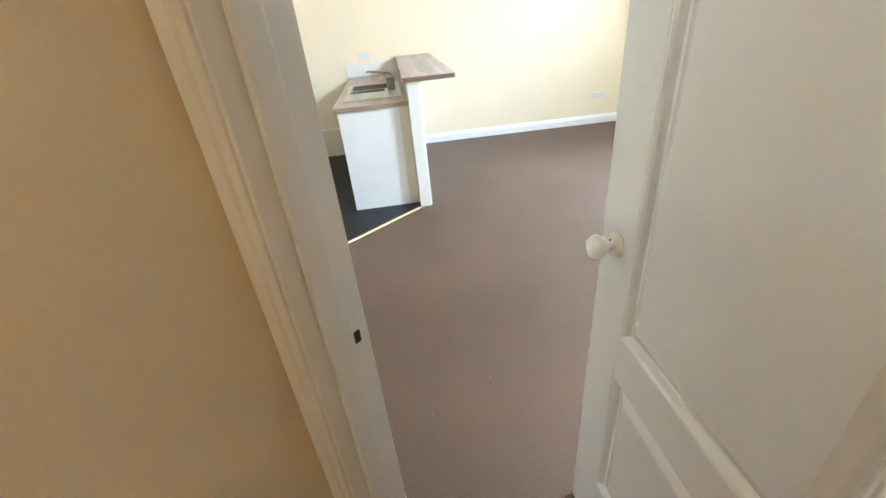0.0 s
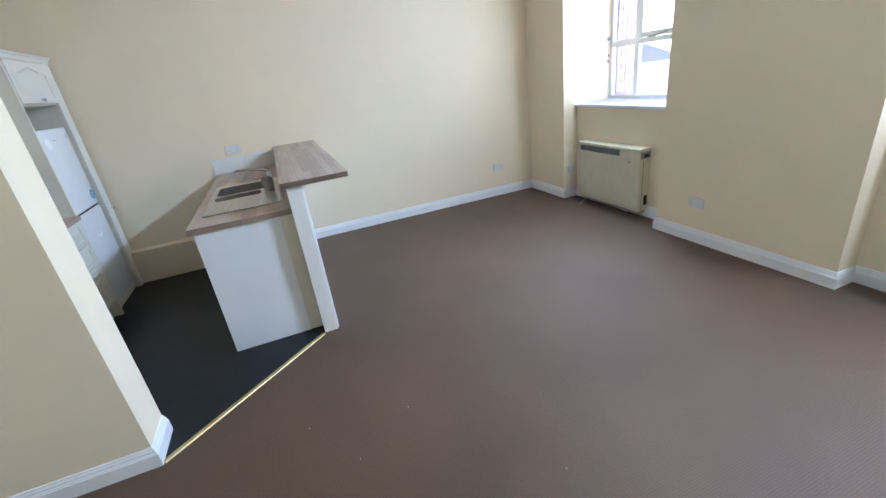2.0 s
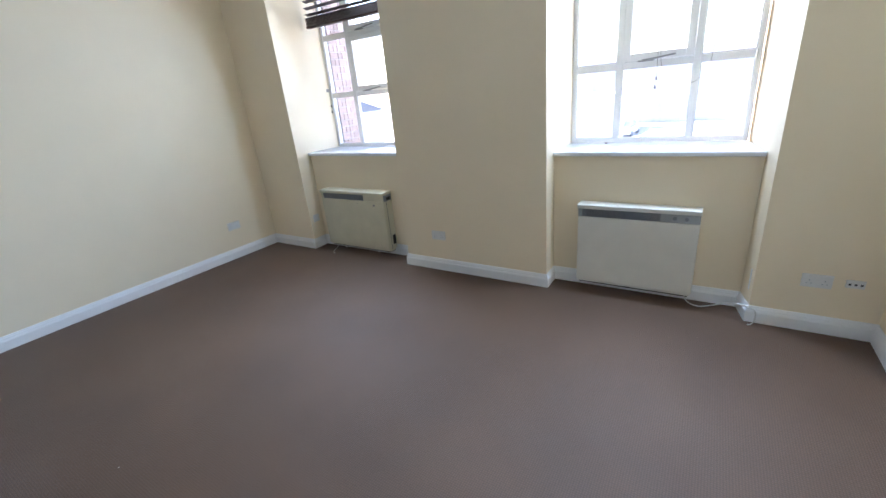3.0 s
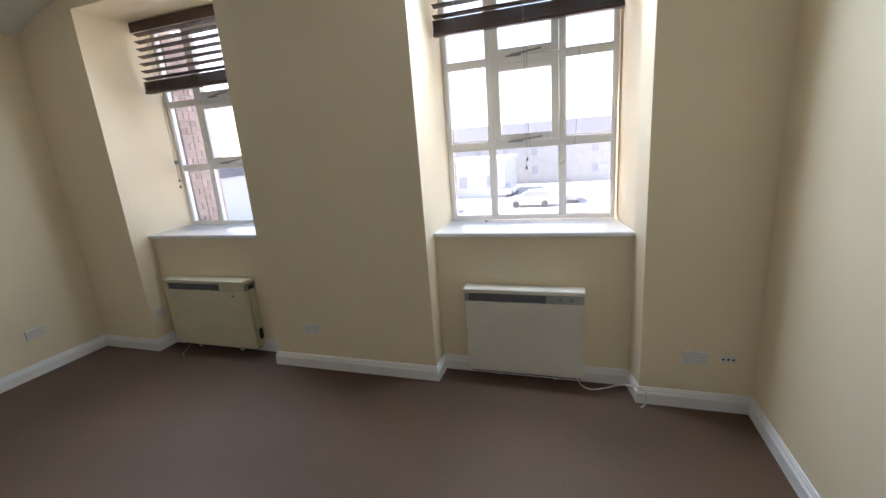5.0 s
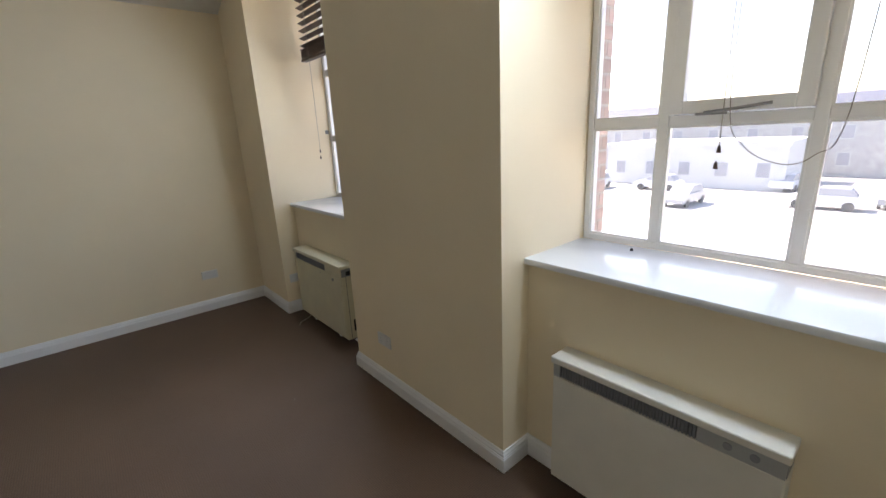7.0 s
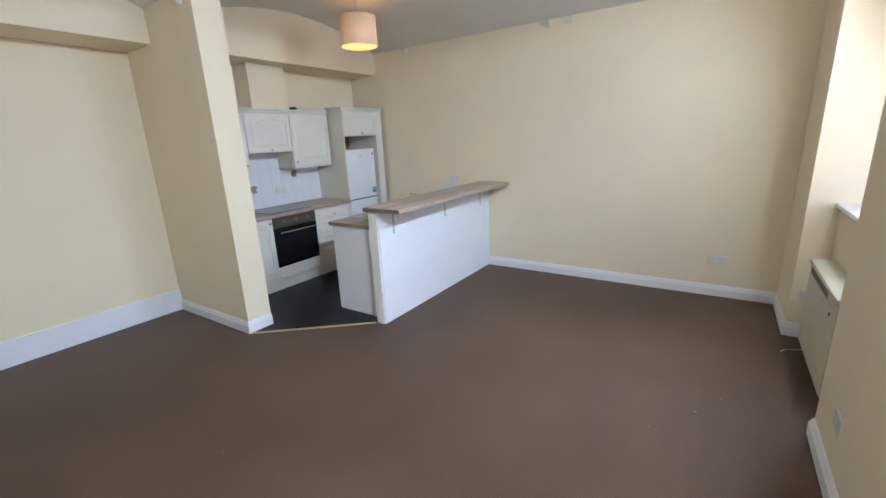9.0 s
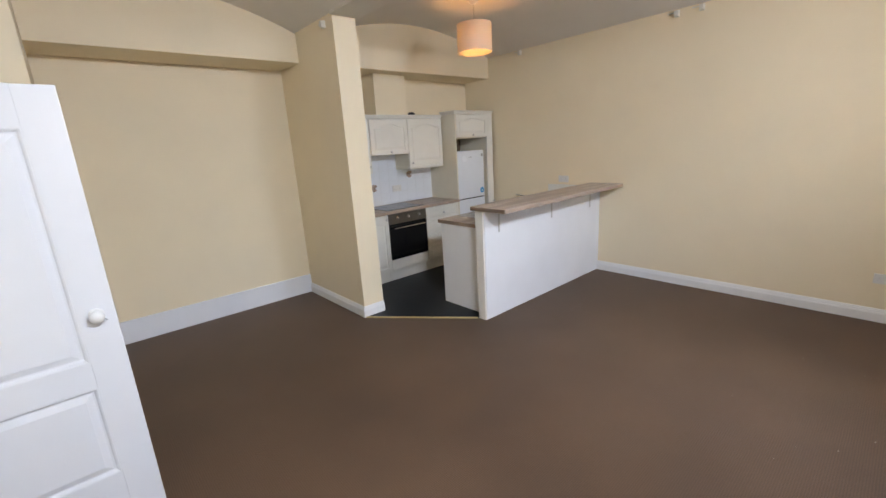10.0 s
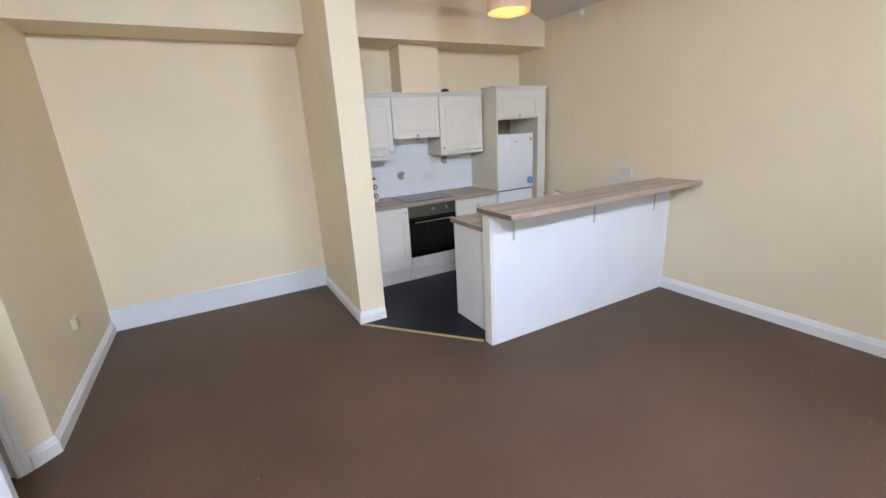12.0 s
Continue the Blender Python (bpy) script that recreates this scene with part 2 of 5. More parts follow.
BLIND = material("dark_wood_slat", (0.070, 0.036, 0.028), 0.35, vary=0.25, scale=16)
CORD = material("cord", (0.30, 0.27, 0.24), 0.8, vary=0.1, scale=60)
CABLE = material("white_cable", (0.62, 0.60, 0.56), 0.45, vary=0.05, scale=30)
TILE = material("white_tile", (0.79, 0.82, 0.85), 0.12, vary=0.02, scale=8)
GROUT = material("grout", (0.75, 0.75, 0.74), 0.9, vary=0.08, scale=30)
MOTIF = material("brown_tile_print", (0.46, 0.33, 0.26), 0.2, vary=0.45, scale=70)
BRICK = brick_material()
MORTAR = material("mortar", (0.42, 0.39, 0.35), 0.95, vary=0.12, scale=40, bump=0.4, bump_scale=90)
GLASS = glass_material("window_glass")
SHADE = shade_material()
BULB = glow_material("bulb_glow", (1.0, 0.55, 0.19), 6.2)
HALL_FILL = glow_material("hall_fill_glow", (1.0, 0.84, 0.62), 1.4)
CONCRETE = material("pale_concrete", (0.36, 0.355, 0.345), 0.9, vary=0.12, scale=0.2, bump=0.3, bump_scale=4)
SLATE = material("slate_roof", (0.06, 0.07, 0.10), 0.7, vary=0.25, scale=1.5, bump=0.3, bump_scale=8)
RENDERED = material("pale_render", (0.50, 0.505, 0.51), 0.85, vary=0.08, scale=0.6)
FAR_BRICK = material("far_stone", (0.40, 0.39, 0.385), 0.9, vary=0.2, scale=2)
CAR_PAINT = material("white_car_paint", (0.62, 0.63, 0.65), 0.25, vary=0.03, scale=2, coat=0.5)
CAR_GREY = material("grey_car_paint", (0.35, 0.36, 0.38), 0.25, vary=0.03, scale=2, coat=0.5)
TYRE = material("tyre_rubber", (0.07, 0.07, 0.07), 0.8, vary=0.1, scale=10)
LINT = material("lint", (0.45, 0.41, 0.37), 0.9, vary=0.1, scale=50)

# ---- building helpers ----
ORIGIN = {}


def thing(name, at, label, category, group="", kind=""):
    """An empty at the base of a thing, which its parts hang from."""
    ob = new(name)
    ob.location = at
    ob.empty_display_size = 0.05
    ORIGIN[ob] = Vector(at)
    return tagged(ob, label, category, group, kind)


def mesh_of(name, bm, mat, smooth=False):
    bmesh.ops.recalc_face_normals(bm, faces=bm.faces)
    me = bpy.data.meshes.new(name)
    bm.to_mesh(me)
    bm.free()
    me.materials.append(mat)
    if smooth:
        for p in me.polygons:
            p.use_smooth = True
        me.set_sharp_from_angle(angle=radians(35))
    return me


def part(name, bm, mat, parent, label="", smooth=False):
    """Links a bmesh drawn in world metres as one mesh under a thing or a part."""
    o = ORIGIN[parent]
    bmesh.ops.translate(bm, verts=bm.verts, vec=-o)
    ob = new(name, mesh_of(name, bm, mat, smooth))
    ob.parent = parent
    ORIGIN[ob] = o
    return tagged(ob, label)


def solid(name, bm, mat, label, category, kind="", smooth=False, group=""):
    """A thing or a piece of the setting that is one mesh, with its origin at its base."""
    lo = Vector([min(v.co[i] for v in bm.verts) for i in range(3)])
    hi = Vector([max(v.co[i] for v in bm.verts) for i in range(3)])
    o = Vector(((lo.x + hi.x) / 2, (lo.y + hi.y) / 2, lo.z))
    bmesh.ops.translate(bm, verts=bm.verts, vec=-o)
    ob = new(name, mesh_of(name, bm, mat, smooth))
    ob.location = o
    ORIGIN[ob] = o
    return tagged(ob, label, category, group, kind)


def box(x0, x1, y0, y1, z0, z1, bevel=0.0, bm=None, seg=2):
    b = bmesh.new()
    bmesh.ops.create_cube(b, size=1)
    for v in b.verts:
        v.co = Vector((x0 if v.co.x < 0 else x1, y0 if v.co.y < 0 else y1, z0 if v.co.z < 0 else z1))
    if bevel:
        bmesh.ops.bevel(b, geom=list(b.edges), offset=bevel, segments=seg, profile=0.5, affect="EDGES")
    return join(bm, b)


def join(bm, b):
    if bm is None:
        return b
    me = bpy.data.meshes.new("piece")
    b.to_mesh(me)
    b.free()
    bm.from_mesh(me)
    bpy.data.meshes.remove(me)
    return bm


def prism(pts, z0, z1, bm=None, bevel=0.0):
    """A plan outline raised from z0 to z1."""
    b = bmesh.new()
    low = [b.verts.new((x, y, z0)) for x, y in pts]
    f = b.faces.new(low)
    up = bmesh.ops.extrude_face_region(b, geom=[f])["geom"]
    bmesh.ops.translate(b, verts=[g for g in up if isinstance(g, bmesh.types.BMVert)], vec=(0, 0, z1 - z0))
    if bevel:
        bmesh.ops.bevel(b, geom=list(b.edges), offset=bevel, segments=2, profile=0.5, affect="EDGES")
    return join(bm, b)


def slab(outline, origin, right, up, out, depth, inset=0.0, bm=None):
    """An outline drawn in a plane (right, up), raised along out, its front drawn in by inset."""
    b = bmesh.new()
    o, r, u, w = Vector(origin), Vector(right), Vector(up), Vector(out)
    cx = sum(p[0] for p in outline) / len(outline)
    cy = sum(p[1] for p in outline) / len(outline)
    back = [b.verts.new(o + r * x + u * y) for x, y in outline]
    wide = max(p[0] for p in outline) - min(p[0] for p in outline)
    tall = max(p[1] for p in outline) - min(p[1] for p in outline)
    sx, sy = 1 - 2 * inset / wide, 1 - 2 * inset / tall
    front = [b.verts.new(o + r * (cx + (x - cx) * sx) + u * (cy + (y - cy) * sy) + w * depth) for x, y in outline]
    b.faces.new(back)
    b.faces.new(front)
    n = len(back)
    for i in range(n):
        b.faces.new((back[i], back[(i + 1) % n], front[(i + 1) % n], front[i]))
    return join(bm, b)


def lathe(profile, at, axis="Z", seg=24, bm=None):
    """Rings of (radius, height) about an axis through at."""
    b = bmesh.new()
    rings = []
    for r, hgt in profile:
        ring = []
        for i in range(seg):
            a = 2 * math.pi * i / seg
            p = (r * math.cos(a), r * math.sin(a), hgt)
            if axis == "X":
                p = (p[2], p[0], p[1])
            elif axis == "Y":
                p = (p[0], p[2], p[1])
            ring.append(b.verts.new(Vector(at) + Vector(p)))
        rings.append(ring)
    for a, c in zip(rings, rings[1:]):
        for i in range(seg):
            b.faces.new((a[i], a[(i + 1) % seg], c[(i + 1) % seg], c[i]))
    closed = profile[0] == profile[-1]
    if profile[0][0] > 1e-5 and not closed:
        b.faces.new(rings[0])
    if profile[-1][0] > 1e-5 and not closed:
        b.faces.new(rings[-1])
    bmesh.ops.remove_doubles(b, verts=b.verts, dist=1e-6)
    return join(bm, b)


def tube(points, r, seg=10, bm=None, smooth_steps=6):
    """A round bar or cable along a smooth line through the points."""
    pts = [Vector(p) for p in points]
    line = []
    for i in range(len(pts) - 1):
        p0, p1, p2, p3 = pts[max(i - 1, 0)], pts[i], pts[i + 1], pts[min(i + 2, len(pts) - 1)]
        for k in range(smooth_steps):
            s = k / smooth_steps
            line.append(0.5 * (2 * p1 + (p2 - p0) * s + (2 * p0 - 5 * p1 + 4 * p2 - p3) * s * s + (3 * p1 - p0 - 3 * p2 + p3) * s ** 3))
    line.append(pts[-1])
    b = bmesh.new()
    rings = []
    side = None
    for i, p in enumerate(line):
        d = (line[min(i + 1, len(line) - 1)] - line[max(i - 1, 0)]).normalized()
        if side is None:
            side = d.orthogonal().normalized()
        side = (side - d * side.dot(d)).normalized()
        up = d.cross(side)
        rings.append([b.verts.new(p + r * (math.cos(a) * side + math.sin(a) * up)) for a in [2 * math.pi * j / seg for j in range(seg)]])
    for a, c in zip(rings, rings[1:]):
        for j in range(seg):
            b.faces.new((a[j], a[(j + 1) % seg], c[(j + 1) % seg], c[j]))
    b.faces.new(rings[0])
    b.faces.new(rings[-1])
    return join(bm, b)


SKIRT = [(0.0, 0.0), (0.019, 0.0), (0.019, 0.074), (0.0165, 0.076), (0.0155, 0.083), (0.0125, 0.085), (0.0115, 0.095), (0.006, 0.104), (0.006, 0.110), (0.0, 0.114)]


def moulding(line, profile, bm=None, z=0.0):
    """A profile of (distance from the wall, height) swept along a plan line with mitred corners; the room lies to its left."""
    b = bmesh.new()
    pts = [Vector((x, y)) for x, y in line]
    rings = []
    for i, p in enumerate(pts):
        dirs = []
        if i > 0:
            dirs.append((pts[i] - pts[i - 1]).normalized())
        if i < len(pts) - 1:
            dirs.append((pts[i + 1] - pts[i]).normalized())
        ns = [Vector((-d.y, d.x)) for d in dirs]
        n = ns[0] if len(ns) == 1 else (ns[0] + ns[1]) / (1 + ns[0].dot(ns[1]))
        rings.append([b.verts.new((p.x + n.x * d, p.y + n.y * d, z + hgt)) for d, hgt in profile])
    for a, c in zip(rings, rings[1:]):
        for j in range(len(profile)):
            k = (j + 1) % len(profile)
            b.faces.new((a[j], a[k], c[k], c[j]))
    b.faces.new(rings[0])
    b.faces.new(rings[-1])
    return join(bm, b)


# ---- the plan ----
WEST, NORTH, EAST, SOUTH = -1.265, 2.87, 4.01, -2.675      # inner faces of the room
BESIDE = -2.600                                             # the south wall past the door's swing
ALCOVE_S = -2.00                                            # wall beside the alcove
PART_N = 0.25                                               # north face of the partition; its south face is y 0.018
S2 = 2 ** -0.5


def diag(u, n):
    """A place by the slanting door wall: u along it to the east, n into the room."""
    return ((u + n) * S2, (n - u) * S2)


FACE, HALL_FACE = -1.036, -1.15                             # the door wall's two faces
CORNER_W = (FACE / S2 - ALCOVE_S, ALCOVE_S)                 # where it meets the two south walls
CORNER_E = (FACE / S2 - SOUTH, SOUTH)
OPEN_L, OPEN_R = 1.992, 2.752                               # the clear opening
DOOR_H = 1.99
TOP = 3.5

# floors
b = prism([(-3.2, -5.2), (4.9, -5.2), (4.9, 3.2), (-3.2, 3.2)], -0.25, 0.0)
solid("floor", b, CARPET, "brown woven cord carpet over the whole floor", "floor", "structure")
b = prism([(WEST, PART_N), (0.0, PART_N), (0.0, 0.02), (0.885, 0.745), (0.885, NORTH), (WEST, NORTH)], 0.0005, 0.004)
solid("floor_kitchen", b, VINYL, "dark blue-black vinyl sheet on the kitchen floor", "floor", "structure")
b = slab([(-0.016, 0.0), (0.016, 0.0), (0.012, 0.006), (-0.012, 0.006)], (0.0, 0.018, 0.0005),
         Vector((0.885, 0.735, 0)).normalized().cross(Vector((0, 0, 1))), (0, 0, 1), Vector((0.885, 0.735, 0)).normalized(), 1.14)
solid("threshold_strip", b, BRASS, "thin gold metal strip between carpet and vinyl", "threshold strip", "structure")

# walls
b = box(WEST - 0.3, EAST + 0.84, NORTH, NORTH + 0.3, 0, TOP)
solid("wall_north", b, WALL, "cream painted wall behind the counter", "wall", "structure")
b = box(WEST - 0.3, WEST, ALCOVE_S, NORTH, 0, TOP)
solid("wall_west", b, WALL, "cream painted back wall of alcove and kitchen", "wall", "structure")
b = prism([(WEST - 0.3, ALCOVE_S), (WEST - 0.3, ALCOVE_S - 0.18), (CORNER_W[0] - 0.08, ALCOVE_S - 0.18), CORNER_W], 0, TOP)
solid("wall_alcove_south", b, WALL, "cream painted wall between alcove and door", "wall", "structure")
b = prism([CORNER_E, (CORNER_E[0] + 0.17, SOUTH - 0.18), (EAST + 0.84, SOUTH - 0.18), (EAST + 0.84, BESIDE), (1.34, BESIDE), (1.34, SOUTH)], 0, TOP)
solid("wall_south", b, WALL, "cream painted wall beside the window", "wall", "structure")
u_w = (CORNER_W[0] - CORNER_W[1]) * S2
u_e = (CORNER_E[0] - CORNER_E[1]) * S2
b = prism([diag(u_w - 0.001, FACE), diag(OPEN_L - 0.028, FACE), diag(OPEN_L - 0.028, HALL_FACE), diag(u_w - 0.12, HALL_FACE)], 0, TOP)
prism([diag(OPEN_R + 0.011, FACE - 0.004), diag(u_e + 0.06, FACE - 0.004), diag(u_e + 0.20, HALL_FACE), diag(OPEN_R + 0.028, HALL_FACE), diag(OPEN_R + 0.028, FACE - 0.03)], 0, TOP, b)
prism([diag(OPEN_L - 0.028, FACE), diag(OPEN_R + 0.011, FACE), diag(OPEN_R + 0.028, HALL_FACE), diag(OPEN_L - 0.028, HALL_FACE)], DOOR_H + 0.03, TOP, b)
solid("wall_door", b, WALL, "cream painted slanting wall round the door", "wall", "structure")
b = box(WEST, -0.018, 0.018, PART_N, 0, TOP, 0.0)
solid("wall_partition", b, WALL, "cream painted partition between alcove and kitchen", "wall", "structure")

# window wall: three piers, low walls under the windows, lintels over them
REC = 4.20
WIN = 4.66
R1 = (0.789, 2.162)
R2 = (-1.986, -0.624)
b = prism([(EAST, R1[1]), (REC, R1[1] + 0.004), (4.85, R1[1] + 0.012), (4.85, NORTH), (EAST, NORTH)], 0, TOP)
prism([(EAST, R2[1]), (4.85, R2[1] - 0.002), (4.85, R1[0] + 0.04), (EAST, R1[0])], 0, TOP, b)
prism([(EAST, BESIDE), (4.85, BESIDE), (4.85, R2[0] + 0.125), (REC, R2[0] + 0.040), (EAST, R2[0])], 0, TOP, b)
box(REC, 4.85, R1[0] + 0.005, R1[1] + 0.01, 0, 1.05, 0, b)
box(REC, 4.85, R2[0] + 0.02, R2[1] + 0.005, 0, 1.05, 0, b)
box(EAST + 0.004, 4.85, R1[0], R1[1] + 0.01, 2.93, TOP, 0, b)
box(EAST + 0.004, 4.85, R2[0], R2[1] + 0.01, 2.93, TOP, 0, b)
solid("wall_east", b, WALL, "cream painted window wall with two deep recesses", "wall", "structure")

# bulkhead over alcove and kitchen
b = box(WEST, -0.785, ALCOVE_S, 0.018, 2.553, TOP)
solid("bulkhead_alcove", b, WALL, "cream painted bulkhead over the alcove", "bulkhead", "structure")
b = box(WEST, -0.785, PART_N, NORTH, 2.553, TOP)
solid("bulkhead_kitchen", b, WALL, "cream painted bulkhead with arched top over the kitchen", "bulkhead", "structure")


def vault(bm, y0, y1, spring, rise, x0, x1, steps=28):
    """A shallow arched ceiling running along x, as a solid up to the roof."""
    c = (y0 + y1) / 2
    half = (y1 - y0) / 2
    rad = (half * half + rise * rise) / (2 * rise)
    arc = [(y0 + (y1 - y0) * i / steps) for i in range(steps + 1)]
    line = [(y, spring + rise - rad + math.sqrt(rad * rad - (y - c) ** 2)) for y in arc]
    return slab(line + [(y1, TOP + 0.1), (y0, TOP + 0.1)], (x0, 0, 0), (0, 1, 0), (0, 0, 1), (1, 0, 0), x1 - x0, 0.0, bm)


b = vault(None, PART_N + 0.005, NORTH + 0.01, 2.825, 0.262, -0.80, 4.85)
vault(b, SOUTH - 0.02, 0.01, 2.825, 0.262, -0.80, 4.85)
box(-0.01, 4.85, -0.01, PART_N + 0.025, 2.806, TOP + 0.1, 0.004, b)
solid("ceiling", b, CEILING, "off-white painted ceiling of shallow arched bays", "ceiling", "structure", smooth=True)

# hall behind the door
HL, HR, HB = 1.922, 2.98, -2.75
b = prism([diag(HL, HALL_FACE), diag(HL, HB), diag(HL - 0.15, HB), diag(HL - 0.15, HALL_FACE)], 0, 2.6)
solid("wall_hall_west", b, WALL, "cream painted hall wall beside the door", "wall", "structure")
b = prism([diag(HR, HALL_FACE), diag(HR + 0.15, HALL_FACE), diag(HR + 0.15, HB), diag(HR, HB)], 0, 2.6)
solid("wall_hall_east", b, WALL, "cream painted hall wall", "wall", "structure")
b = prism([diag(HL - 0.15, HB), diag(HR + 0.15, HB), diag(HR + 0.15, HB - 0.15), diag(HL - 0.15, HB - 0.15)], 0, 2.6)
solid("wall_hall_end", b, WALL, "cream painted end wall of the hall", "wall", "structure")
b = prism([diag(HL, HALL_FACE), diag(HR, HALL_FACE), diag(HR, HB), diag(HL, HB)], 2.5, 2.6)
solid("ceiling_hall", b, CEILING, "off-white painted hall ceiling", "ceiling", "structure")
# unseen fitting, added to brighten the hall and the door's hall side
hx, hy = diag(2.03, -2.62)
lamp = thing("hall_added_light", (hx, hy, 2.5), "small round white ceiling light added unseen in the hall", "ceiling light")
part("base", lathe([(0.09, 0.0), (0.09, -0.02), (0.075, -0.03), (0.0, -0.03)], (hx, hy, 2.499)), PLASTIC, lamp, smooth=True)
part("globe", lathe([(0.05, -0.03), (0.08, -0.06), (0.085, -0.09), (0.06, -0.13), (0.0, -0.145)], (hx, hy, 2.499)), HALL_FILL, lamp, "glowing glass globe", smooth=True)

# baseboards
b = moulding([(1.36, BESIDE), (EAST, BESIDE)] + [(EAST, R2[0]), (REC, R2[0] + 0.040), (REC, R2[1] - 0.001), (EAST, R2[1]), (EAST, R1[0]), (REC, R1[0] + 0.010), (REC, R1[1] + 0.004), (EAST, R1[1]), (EAST, NORTH), (0.985, NORTH)], SKIRT)
solid("baseboard_1", b, WHITE, "white moulded skirting board along window wall", "baseboard", "structure")
b = moulding([(WEST + 0.022, 0.018), (-0.018, 0.018), (-0.018, PART_N)][::-1], SKIRT)
solid("baseboard_2", b, WHITE, "white moulded skirting board round the partition", "baseboard", "structure")
b = moulding([(WEST + 0.022, ALCOVE_S), CORNER_W, diag(OPEN_L - 0.070, FACE)], SKIRT)
solid("baseboard_3", b, WHITE, "white moulded skirting board beside the door", "baseboard", "structure")
b = box(WEST, WEST + 0.022, ALCOVE_S, 0.018, 0, 0.222, 0.003)
solid("baseboard_alcove", b, MATT_WHITE, "tall flat white board along the alcove back", "baseboard", "structure")
b = box(-0.72, 0.30, NORTH - 0.11, NORTH, 0.004, 0.335, 0.003)
solid("pipe_boxing", b, WALL, "cream painted pipe boxing on the kitchen floor", "boxing", "structure")

# ---- the door ----
def door_frame():
    f = thing("door_frame", (*diag(2.37, FACE), 0), "white painted door frame in the slanting wall", "door frame", kind="structure")
    for name, a, c in (("jamb", OPEN_L - 0.028, OPEN_L), ("jamb", OPEN_R, OPEN_R + 0.010)):
        part(name, prism([diag(a, FACE + 0.003), diag(c, FACE + 0.003), diag(c, HALL_FACE - 0.003), diag(a, HALL_FACE - 0.003)], 0, DOOR_H + 0.028, bevel=0.002), WHITE, f)
    part("head", prism([diag(OPEN_L, FACE + 0.003), diag(OPEN_R, FACE + 0.003), diag(OPEN_R, HALL_FACE - 0.003), diag(OPEN_L, HALL_FACE - 0.003)], DOOR_H, DOOR_H + 0.028, bevel=0.002), WHITE, f)
    part("stop", prism([diag(OPEN_L + 0.0005, FACE - 0.045), diag(OPEN_L + 0.013, FACE - 0.045), diag(OPEN_L + 0.013, FACE - 0.085), diag(OPEN_L + 0.0005, FACE - 0.085)], 0, DOOR_H, bevel=0.002), WHITE, f)
    part("stop", prism([diag(OPEN_L + 0.013, FACE - 0.045), diag(OPEN_R, FACE - 0.045), diag(OPEN_R, FACE - 0.085), diag(OPEN_L + 0.013, FACE - 0.085)], DOOR_H - 0.013, DOOR_H - 0.0005, bevel=0.002), WHITE, f)
    # architraves: two stepped boards each
    for n0, sign in ((FACE, 1), (HALL_FACE, -1)):
        a = prism([diag(OPEN_L - 0.068, n0), diag(OPEN_L - 0.008, n0), diag(OPEN_L - 0.008, n0 + sign * 0.008), diag(OPEN_L - 0.028, n0 + sign * 0.010),
                   diag(OPEN_L - 0.033, n0 + sign * 0.014), diag(OPEN_L - 0.062, n0 + sign * 0.018), diag(OPEN_L - 0.068, n0 + sign * 0.012)], 0, DOOR_H + 0.075)
        part("architrave", a, WHITE, f)
        part("architrave", prism([diag(OPEN_L - 0.008, n0), diag(OPEN_R + 0.008, n0), diag(OPEN_R + 0.008, n0 + sign * 0.016), diag(OPEN_L - 0.008, n0 + sign * 0.016)], DOOR_H + 0.008, DOOR_H + 0.075, bevel=0.003), WHITE, f)
    part("strike_plate", prism([diag(OPEN_L - 0.001, FACE - 0.010), diag(OPEN_L + 0.0012, FACE - 0.010), diag(OPEN_L + 0.0012, FACE - 0.034), diag(OPEN_L - 0.001, FACE - 0.034)], 1.005, 1.075), WHITE, f)
    part("keep_hole", prism([diag(OPEN_L - 0.001, FACE - 0.016), diag(OPEN_L + 0.002, FACE - 0.016), diag(OPEN_L + 0.002, FACE - 0.029), diag(OPEN_L - 0.001, FACE - 0.029)], 1.025, 1.050), DARK, f, "dark latch hole")


door_frame()

DX0, DX1, DY0, DY1 = 1.212, 1.250, -2.664, -1.924


def panel_moulds(x, s, y0, y1, z0, z1, parent):
    """A sunk panel with a sloped moulding round it, on the face at x that looks along s."""
    def ring(y_in, d):
        return [Vector((x + s * d, y, z)) for y, z in ((y0 + y_in, z0 + y_in), (y1 - y_in, z0 + y_in), (y1 - y_in, z1 - y_in), (y0 + y_in, z1 - y_in))]
    b = bmesh.new()
    levels = [ring(-0.001, -0.001), ring(0.004, -0.001), ring(0.010, -0.005), ring(0.017, -0.015), ring(0.024, -0.016), ring(0.032, -0.012), ring(0.052, -0.004)]
    vs = [[b.verts.new(p) for p in r] for r in levels]
    for a, c in zip(vs, vs[1:]):
        for i in range(4):
            b.faces.new((a[i], a[(i + 1) % 4], c[(i + 1) % 4], c[i]))
    b.faces.new(vs[-1])
    part("panel", b, DOOR, parent)


